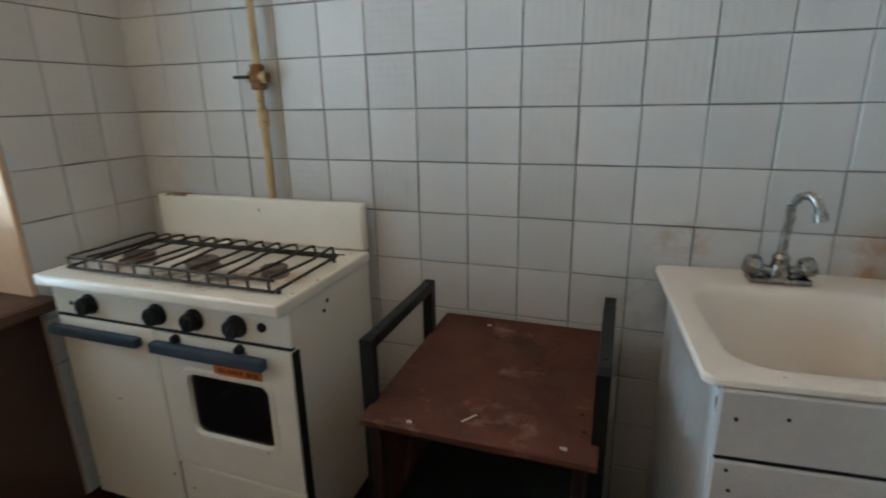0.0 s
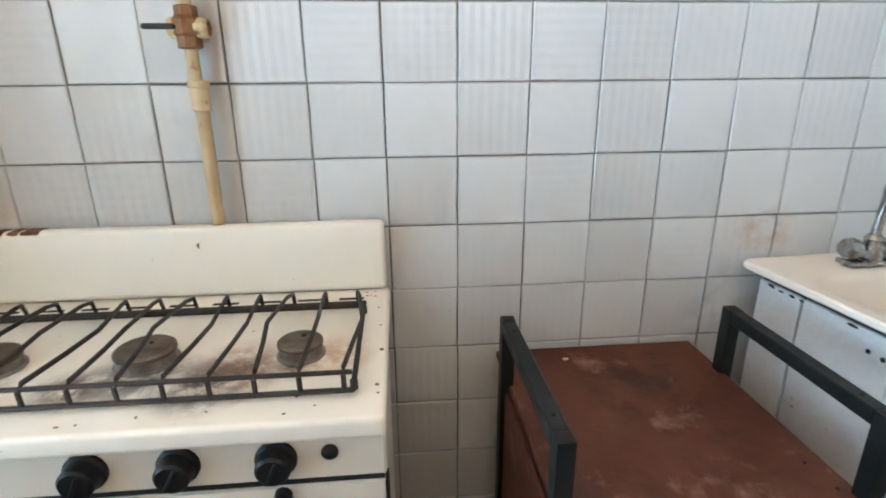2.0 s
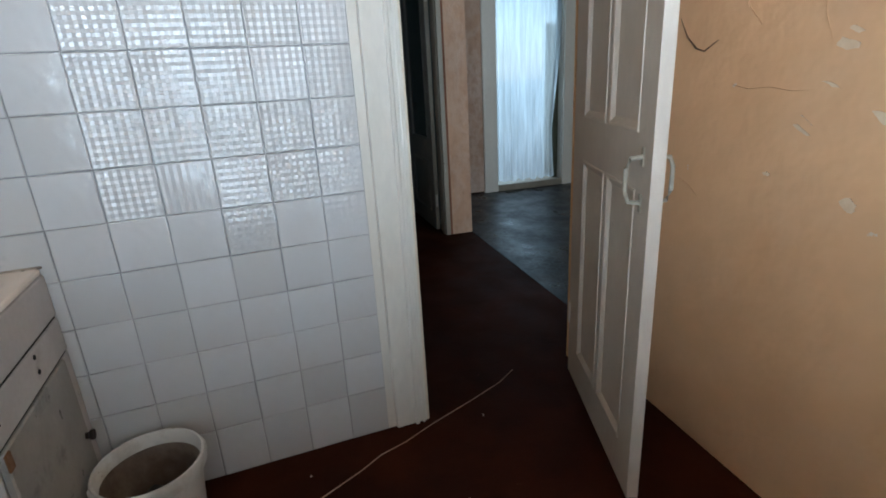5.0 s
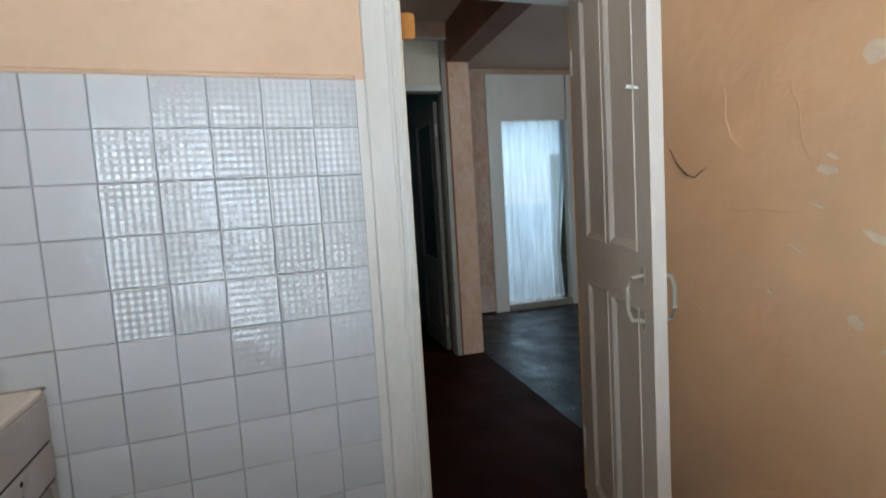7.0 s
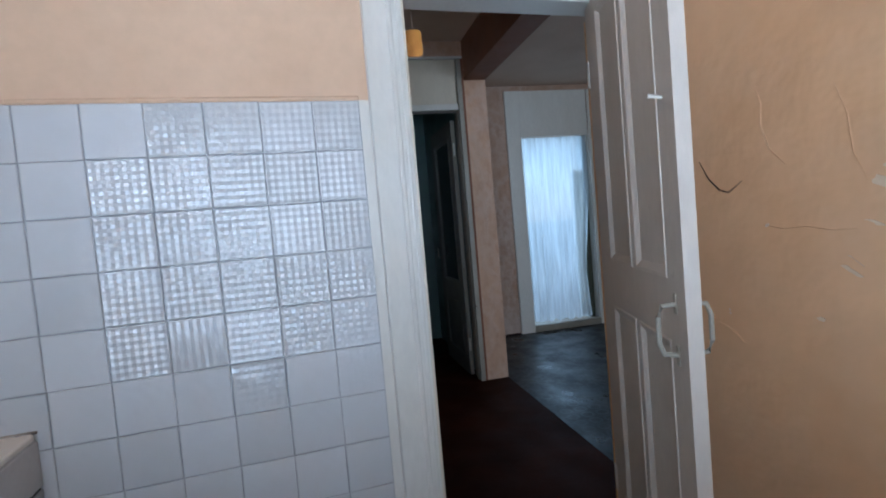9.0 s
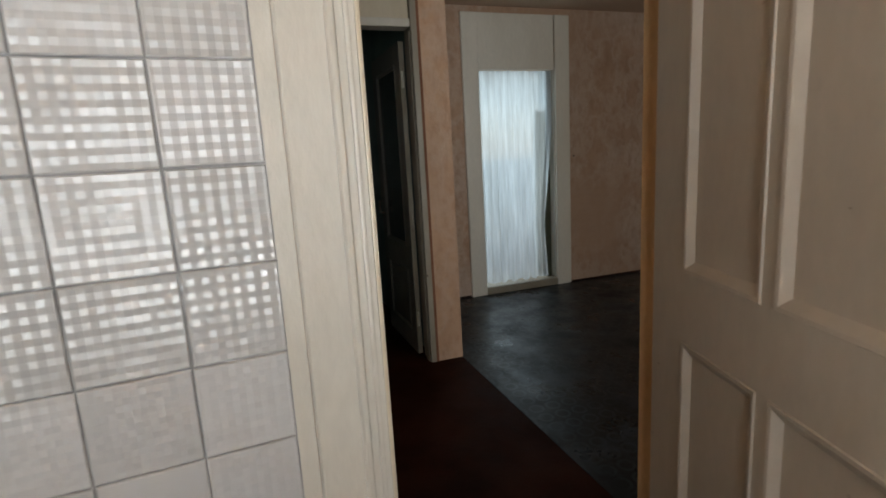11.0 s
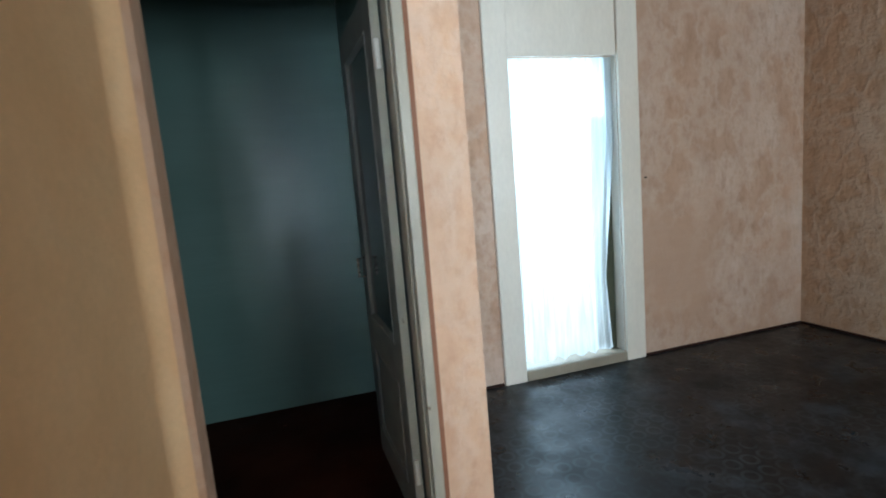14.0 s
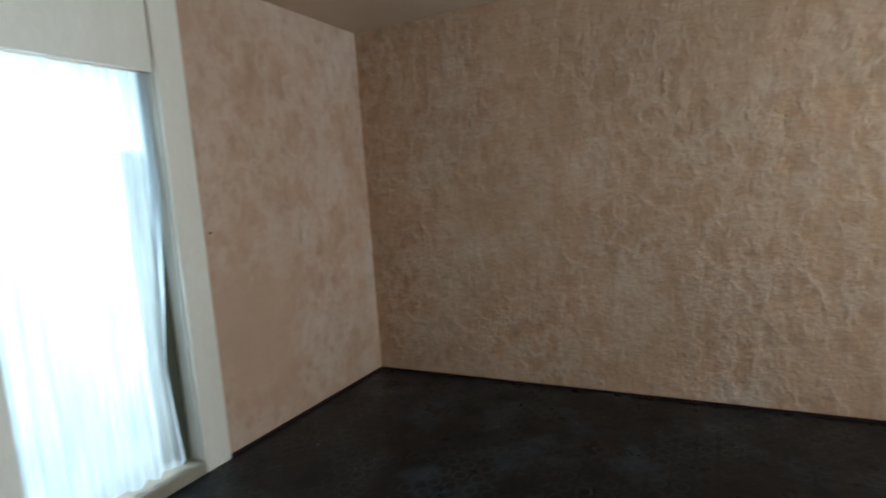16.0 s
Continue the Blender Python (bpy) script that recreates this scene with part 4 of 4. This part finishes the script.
def sink():
    """In the east wall's frame: x along the wall, -y into the room."""
    ob = thing("sink", EAST, "ivory enamelled kitchen sink with a brown stained bowl on the cabinet", "sink")
    cx, cy, hw, hh = 0.280, -0.272, 0.299, 0.268
    bx, by, bw, bh = 0.318, -0.270, 0.200, 0.207
    bm = bmesh.new()
    loops = []
    for (x, y, w, h, r, z) in ((cx, cy, hw - 0.004, hh - 0.004, 0.020, 0.852), (cx, cy, hw + 0.001, hh + 0.001, 0.022, 0.856), (cx, cy, hw + 0.001, hh + 0.001, 0.022, 0.866), (cx, cy, hw - 0.003, hh - 0.003, 0.020, 0.871), (cx, cy, hw - 0.016, hh - 0.016, 0.020, 0.872), (bx, by, bw + 0.018, bh + 0.018, 0.085, 0.868),
                               (bx, by, bw + 0.006, bh + 0.006, 0.08, 0.864), (bx, by, bw - 0.004, bh - 0.004, 0.075, 0.850), (bx, by, bw - 0.022, bh - 0.022, 0.07, 0.80), (bx, by, bw - 0.045, bh - 0.045, 0.07, 0.70), (bx, by, bw - 0.075, bh - 0.075, 0.06, 0.672), (bx, by, 0.03, 0.03, 0.028, 0.664)):
        loops.append([bm.verts.new((x + p, y + q, z)) for p, q in rounded(w, h, r)])
    for p, q in zip(loops, loops[1:]):
        for i in range(len(p)):
            bm.faces.new((p[i], p[(i + 1) % len(p)], q[(i + 1) % len(p)], q[i]))
    bm.faces.new(loops[-1])
    part("basin", bm, M["basin"], ob, "", True)
    part("drain", lathe([(0.030, 0.6645), (0.030, 0.668), (0.022, 0.667), (0.022, 0.660), (0, 0.660)], 20, m=pose(bx, by, 0)), M["chrome"], ob, "dull metal drain", True)
    part("wall_bead", box((0.004, -0.013, 0.868), (0.585, -0.0062, 0.877), 0.003), M["bead"], ob, "grimy sealing bead")
    return ob


def sink_cabinet():
    ob = thing("sink_cabinet", EAST, "white painted board cabinet with chipped paint under the sink", "cabinet")
    u0, u1, n0, n1 = 0.012, 0.566, -0.010, -0.500
    # near-black backing makes the joints between the white boards look shaded
    side = part("side_panel", box((u0, n1 + 0.004, 0.0), (u1 - 0.034, n1 + 0.010, 0.842), 0.001), M["shelf"], ob, "white boarded side")
    for a, b in ((u0 + 0.002, 0.134), (0.140, 0.3465), (0.348, u1 - 0.036)):
        part("board", box((a, n1 - 0.006, 0.002), (b, n1 + 0.0035, 0.830), 0.002), M["whitewood"], side)
    part("corner_post", box((u1 - 0.032, n1 - 0.010, 0.0), (u1 - 0.001, n1 + 0.030, 0.851), 0.003), M["whitewood"], ob, "chipped white corner post")
    part("corner_post", box((u1 - 0.032, n0 - 0.030, 0.0), (u1 - 0.001, n0, 0.851), 0.003), M["whitewood"], ob)
    part("side_panel", box((u0, n0 - 0.016, 0.0), (u1 - 0.034, n0, 0.851)), M["whitewood"], ob)
    part("back", box((u0 - 0.008, n1 + 0.021, 0.0), (u0 - 0.001, n0 - 0.017, 0.851)), M["whitewood"], ob)
    part("floor_board", box((u0, n1 + 0.021, 0.06), (u1 - 0.034, n0 - 0.017, 0.075)), M["whitewood"], ob)
    part("front_board", box((u1, n1 - 0.012, 0.725), (u1 + 0.018, n0 - 0.002, 0.851), 0.003), M["frontboard"], ob, "top white front board")
    part("front_board", box((u1, n1 - 0.010, 0.612), (u1 + 0.018, n0 - 0.002, 0.716), 0.003), M["frontboard"], ob, "white front board with nail holes")
    # black strips laid into the front joints as their shade
    for a, b in ((0.604, 0.614), (0.714, 0.727)):
        part("seam", box((u1 + 0.001, n1 - 0.007, a), (u1 + 0.012, n0 - 0.003, b)), M["dark"], ob, "black strip filled in for the shade of the joint")
    door2 = part("cabinet_door", box((u1 + 0.001, n1 - 0.008, 0.04), (u1 + 0.020, n0 - 0.047, 0.602), 0.004), M["mossboard"], ob, "worn greenish white door")
    part("hinge", box((u1 + 0.019, n1 - 0.014, 0.555), (u1 + 0.025, n1 + 0.012, 0.600), 0.002), M["rust"], door2, "rusty hinge")
    part("hinge", box((u1 + 0.019, n1 - 0.014, 0.10), (u1 + 0.025, n1 + 0.012, 0.145), 0.002), M["rust"], door2, "rusty hinge")
    part("latch", lathe([(0.010, 0), (0.010, 0.010), (0.016, 0.014), (0.016, 0.024), (0, 0.026)], 12, m=pose(u1 + 0.019, n0 - 0.075, 0.345, 0, 90, 0)), M["iron"], door2, "dark round knob", True)
    part("door_post", box((u1, n0 - 0.043, 0.0), (u1 + 0.017, n0 - 0.002, 0.602), 0.003), M["frontboard"], ob)
    for z in (0.695, 0.652):
        part("nail_hole", lathe([(0.007, 0), (0.007, 0.002), (0, 0.002)], 10, m=pose(u1 + 0.018, -0.228, z, 0, 90, 0)), M["dark"], ob)
    for y, z in ((n1 + 0.015, 0.80), (n1 + 0.02, 0.66), (n1 + 0.012, 0.70), (n1 + 0.09, 0.81)):
        part("nail_hole", lathe([(0.0035, 0), (0.0035, 0.0015), (0, 0.0015)], 8, m=pose(u1 + 0.018, y, z, 0, 90, 0)), M["dark"], ob)
    rng = random.Random(12)
    for k in range(16):
        z = 0.06 + 0.76 * rng.random()
        part("paint_chip", lathe([(0.003 + 0.006 * rng.random() ** 2, 0), (0.002, 0.0012), (0, 0.0012)], 7, m=pose(u1 - 0.006 + rng.uniform(-1, 1) * 0.006, n1 - 0.0098, z, 90) @ Matrix.Diagonal((0.7, 1.2 + 1.6 * rng.random(), 1, 1))), M["dark"] if k % 3 else M["mossboard"], ob)
    for k in range(9):
        x = 0.03 + 0.48 * rng.random()
        part("paint_chip", lathe([(0.002 + 0.004 * rng.random(), 0), (0.002, 0.0012), (0, 0.0012)], 7, m=pose(x, n1 - 0.0058, 0.822 + 0.004 * rng.random(), 90) @ Matrix.Diagonal((1.6 + rng.random(), 0.7, 1, 1))), M["dark"], ob)
    # black block in place of the shade in the corner under the rim
    part("corner_gap", box((u1 - 0.040, n1 - 0.0105, 0.838), (u1 - 0.0015, n1 + 0.03, 0.8513), 0.002), M["dark"], ob, "black block filled in for the shaded gap under the sink rim")
    for x, z in ((0.30, 0.79), (0.33, 0.788)):
        part("nail_hole", lathe([(0.005, 0), (0.005, 0.0015), (0, 0.0015)], 8, m=pose(x, n1 - 0.006, z, 90)), M["dark"], ob)
    return ob


def tap():
    ob = thing("mixer_tap", EAST @ pose(0.068, -0.275, 0.8715) @ Matrix.Scale(1.15, 4), "dull chrome mixer tap with a swan neck and two knobs", "tap")
    part("base", box((-0.022, -0.058, 0), (0.022, 0.058, 0.012), 0.005, segments=2), M["chrome"], ob, "", True)
    part("body", lathe([(0.020, 0.010), (0.022, 0.018), (0.018, 0.036), (0.016, 0.050), (0.018, 0.054), (0.012, 0.062), (0, 0.062)], 18), M["chrome"], ob, "", True)
    way = Vector((0.62, 0.40, 0))
    pts = [(0, 0, 0.055), (0.001, 0.001, 0.10), (0.003, 0.004, 0.135)]
    for i in range(12):
        a = radians(172 - i * 14.5)
        pts.append(tuple(way * (0.046 + 0.042 * math.cos(a)) + Vector((0, 0, 0.146 + 0.044 * math.sin(a)))))
    part("spout", tube(pts, 0.0090, 12), M["chrome"], ob, "", True)
    tip, last = Vector(pts[-1]), Vector(pts[-2])
    part("nozzle", tube([tip - (tip - last) * 0.4, tip + (tip - last) * 1.2], 0.0125, 14), M["chrome"], ob, "", True)
    for s in (-1, 1):
        arm = part("valve_arm", tube([(0, s * 0.010, 0.022), (0, s * 0.040, 0.030)], 0.010, 10), M["chrome"], ob)
        bm = bmesh.new()
        lathe([(0.0, 0.0), (0.015, 0.0), (0.022, 0.006), (0.023, 0.020), (0.019, 0.029), (0.0, 0.031)], 8, bm, pose(0, s * 0.036, 0.030, -s * 72, 0, 0))
        part("knob", bm, M["chrome"], arm, "faceted chrome knob")
    return ob


sink_cabinet()
sink()
tap()


# ---- bucket ----
def bucket():
    ob = thing("bucket", pose(0.645, 0.497, 0), "dirty white plastic bucket with dried mortar inside", "bucket")
    part("pail", lathe([(0, 0.002), (0.112, 0.0), (0.118, 0.006), (0.140, 0.235), (0.154, 0.237), (0.157, 0.245), (0.157, 0.272), (0.153, 0.281), (0.147, 0.281), (0.143, 0.270), (0.139, 0.235)], 40), M["bucket"], ob, "", True)
    part("lining", lathe([(0.1385, 0.236), (0.124, 0.11), (0.118, 0.05), (0, 0.05)], 40), M["dirtin"], ob, "brown dirt crust inside", True)
    bm = bmesh.new()
    box((-0.07, -0.045, 0.049), (0.06, 0.04, 0.125), 0.015, bm, pose(0.01, -0.01, 0, 0, 8, 30))
    box((-0.03, -0.03, 0.051), (0.05, 0.03, 0.150), 0.012, bm, pose(0.02, 0.02, 0, 6, -10, 75))
    part("rubble", bm, M["dark"], ob, "black lump of rubbish")
    for s in (-1, 1):
        part("handle_lug", box((-0.014, s * 0.156 - 0.005, 0.236), (0.014, s * 0.156 + 0.006, 0.268), 0.003, m=pose(0, 0, 0, 0, 0, 25)), M["bucket"], ob)
    return ob


bucket()

# ---- small things in the kitchen ----
string = thing("string", pose(0, 0, 0), "pale string lying across the red-brown floor", "string")
spts = [(0.30, 0.62), (0.516, 0.215), (0.60, 0.06), (0.70, -0.12), (0.76, -0.21), (0.80, -0.31), (0.87, -0.44), (0.95, -0.62), (1.04, -0.80), (1.12, -0.90)]
part("strand", tube([(x + 0.006 * noise.noise((i * 2.1, 0, 0)), y, 0.0025) for i, (x, y) in enumerate(spts)], 0.0022, 6), M["wire"], string)
for i, (x, y) in enumerate(((0.62, 0.22), (0.74, 0.05), (0.45, -0.45), (0.85, -0.65))):
    chip(x, y, 0.0, 0.006, 40 + i, M["flake"], "floor_crumb", "small pale crumb of plaster on the floor")

vent = thing("vent_grille", EAST @ pose(0.36, 0, 2.285), "perforated vent grille painted over in peach", "vent")
part("plate", box((-0.085, -0.006, -0.125), (0.075, -0.0002, 0.125), 0.003), M["peach"], vent)
for i in range(6):
    for k in range(8):
        part("hole", lathe([(0.0072, 0), (0.0072, 0.0016), (0, 0.0016)], 8, m=pose(-0.062 + i * 0.024, -0.0065, -0.098 + k * 0.028, 90)), M["dark"], vent)
part("torn_hole", lathe([(0.018, 0), (0.019, 0.0022), (0, 0.0022)], 10, m=pose(0.066, -0.0066, 0.112, 90)), M["dark"], vent)
for i in range(3):
    tagged(link("trim_plate", box((0.475 + i * 0.132, -0.005, 2.135), (0.475 + i * 0.132 + 0.092, -0.0005, 2.44), 0.002), M["peach"]), kind="structure").matrix_world = EAST

flap = thing("wall_crack", pose(0, 0, 0), "lifted dark plaster crack in the orange wall", "crack")
part("edge", tube([(0.70, -1.327, 1.47), (0.66, -1.325, 1.41), (0.615, -1.324, 1.372), (0.58, -1.325, 1.362), (0.53, -1.328, 1.392)], [0.001, 0.003, 0.004, 0.003, 0.001], 6, flat=0.6), M["sill_paint"], flap)

def crease(points, width):
    """A raised lip of lifted distemper along the wall."""
    ob = thing("wall_crease", pose(0, 0, 0), "lifted edge of flaking distemper on the orange wall", "crease", "creases in the orange wall")
    n = len(points)
    part("lip", tube([(x, -1.329, z) for x, z in points], [0.0006 + width * math.sin(math.pi * k / (n - 1)) for k in range(n)], 6, flat=0.35), M["orange"], ob)


crease([(0.66, 0.955), (0.62, 0.945), (0.585, 0.930), (0.555, 0.905)], 0.0024)
crease([(0.46, 1.262), (0.40, 1.250), (0.33, 1.256), (0.26, 1.246), (0.20, 1.250)], 0.0024)
crease([(0.47, 1.66), (0.45, 1.60), (0.455, 1.54), (0.43, 1.47), (0.38, 1.42)], 0.003)
crease([(0.24, 1.60), (0.21, 1.52), (0.20, 1.43), (0.17, 1.36)], 0.0024)

for i, (x, z, rad, sq) in enumerate(((0.025, 1.609, 0.030, 1.0), (0.133, 1.353, 0.030, 0.45), (0.120, 1.385, 0.018, 0.5), (0.216, 1.149, 0.026, 0.5), (0.205, 1.175, 0.018, 0.7), (0.154, 1.262, 0.024, 0.4), (0.02, 1.19, 0.030, 0.6), (0.06, 0.98, 0.022, 0.8), (0.30, 1.02, 0.012, 0.6), (-0.10, 1.33, 0.035, 0.6))):
    bm = bmesh.new()
    n = 12
    rim = [bm.verts.new((x + rad * (1 + 0.5 * noise.noise((k * 1.7, i * 3.1, 0))) * math.cos(6.283 * k / n), -1.3288, z + rad * sq * (1 + 0.6 * noise.noise((k * 1.3, i * 2.3, 5))) * math.sin(6.283 * k / n + 0.4 * i))) for k in range(n)]
    low = [bm.verts.new((v.co.x, -1.3302, v.co.z)) for v in rim]
    bm.faces.new(rim)
    for k in range(n):
        bm.faces.new((low[k], low[(k + 1) % n], rim[(k + 1) % n], rim[k]))
    tagged(link("trim_bare_patch", bm, M["patch"]), kind="structure")

bm = bmesh.new()
rim = [bm.verts.new((1.737 + 0.050 * (1 + 0.5 * noise.noise((k * 1.7, 3.1, 0))) * math.cos(6.283 * k / 12), -0.3865, 1.479 + 0.018 * (1 + 0.6 * noise.noise((k * 1.3, 2.3, 5))) * math.sin(6.283 * k / 12))) for k in range(12)]
low = [bm.verts.new((v.co.x, -0.3848, v.co.z)) for v in rim]
bm.faces.new(rim)
for k in range(12):
    bm.faces.new((low[k], low[(k + 1) % 12], rim[(k + 1) % 12], rim[k]))
tagged(link("trim_hall_patch", bm, M["greenpatch"]), kind="structure")

tag = thing("hanging_tag", pose(1.0857, -0.494, 1.995), "amber card hanging from a thread in the hall doorway", "tag")
bm = bmesh.new()
pts = rounded(0.030, 0.048, 0.014, 3)
f0 = [bm.verts.new((0.002, p, q)) for p, q in pts]
f1 = [bm.verts.new((-0.002, p, q)) for p, q in pts]
bm.faces.new(f0)
bm.faces.new(list(reversed(f1)))
for i in range(len(f0)):
    bm.faces.new((f0[i], f0[(i + 1) % len(f0)], f1[(i + 1) % len(f0)], f1[i]))
part("card", bm, M["tag"], tag)
part("thread", tube([(0, 0, 0.046), (0, 0.002, 0.10), (0, 0, RH - 1.995)], 0.001, 5), M["wire"], tag)

nail = tagged(link("nail", tube([(4.746, -3.376, 1.357), (4.728, -3.376, 1.359)], [0.005, 0.006], 8), M["iron"]), "dark nail head in the mottled pink wall", "nail")


# ---- wall tiles ----
tile_meshes = {}


def tile_mesh(w, h, mat):
    key = (round(w, 3), round(h, 3), mat.name)
    if key not in tile_meshes:
        bm = bmesh.new()
        a, b = w / 2, h / 2
        rings = []
        for inset, y in ((0.0, 0.0), (0.0, -0.004), (0.0022, -0.006)):
            rings.append([bm.verts.new((x * (a - inset), y, z * (b - inset))) for x, z in ((-1, -1), (1, -1), (1, 1), (-1, 1))])
        for p, q in zip(rings, rings[1:]):
            for i in range(4):
                bm.faces.new((p[i], p[(i + 1) % 4], q[(i + 1) % 4], q[i]))
        bm.faces.new(rings[-1])
        bmesh.ops.recalc_face_normals(bm, faces=bm.faces)
        me = bpy.data.meshes.new("tile")
        bm.to_mesh(me)
        bm.free()
        me.materials.append(mat)
        tile_meshes[key] = me
    return tile_meshes[key]


def tile_wall(owner, columns, rows, mat, seed):
    """Tiles between the given joints, in the wall's frame; each one sits a little askew."""
    rng = random.Random(seed)
    gap = 0.0030
    bed = link("tile_bed", box((columns[0], -0.0025, rows[0]), (columns[-1], -0.0002, rows[-1] - 0.001)), M["pale_grout"] if owner is wall_east else M["grout"], owner)
    for a, b in zip(columns, columns[1:]):
        for c, d in zip(rows, rows[1:]):
            ob = new("tile", tile_mesh(b - a - gap, d - c - gap, mat(a, c) if callable(mat) else mat))
            ob.parent = owner
            ob.matrix_basis = pose((a + b) / 2 + rng.uniform(-1, 1) * 0.0009, -0.0024, (c + d) / 2 + rng.uniform(-1, 1) * 0.0009, rng.gauss(0, 0.22), rng.gauss(0, 0.2), rng.gauss(0, 0.22))


rows = [0.0] + [ROW + k * PITCH for k in range(-5, 6)]
ncols = [-1.5525] + [-0.448 + c * PITCH for c in range(-7, 8)] + [0.784]
tile_wall(wall_north, ncols, rows, M["tile"], 1)
ecols = [0.001] + [(1.27 + 0.12) / 0.9967 - k * PITCH for k in range(8, -1, -1)]
ecols += [ecols[-1] + 0.146]
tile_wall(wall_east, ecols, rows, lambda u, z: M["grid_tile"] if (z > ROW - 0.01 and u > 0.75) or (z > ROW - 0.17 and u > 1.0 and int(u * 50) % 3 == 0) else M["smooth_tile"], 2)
wcols = [0.80, 0.80 + 0.158, 0.80 + 0.158 + PITCH, 1.2695]
tile_wall(wall_west, wcols, rows, M["tile"], 3)
for owner, a, b in ((wall_north, -1.5525, 0.784), (wall_east, 0.001, ecols[-1])):
    tagged(link("trim_ledge", box((a, -0.009, rows[-1] - 0.001), (b, -0.0002, rows[-1] + 0.014), 0.004), M["peach"]), kind="structure").matrix_world = owner.matrix_world
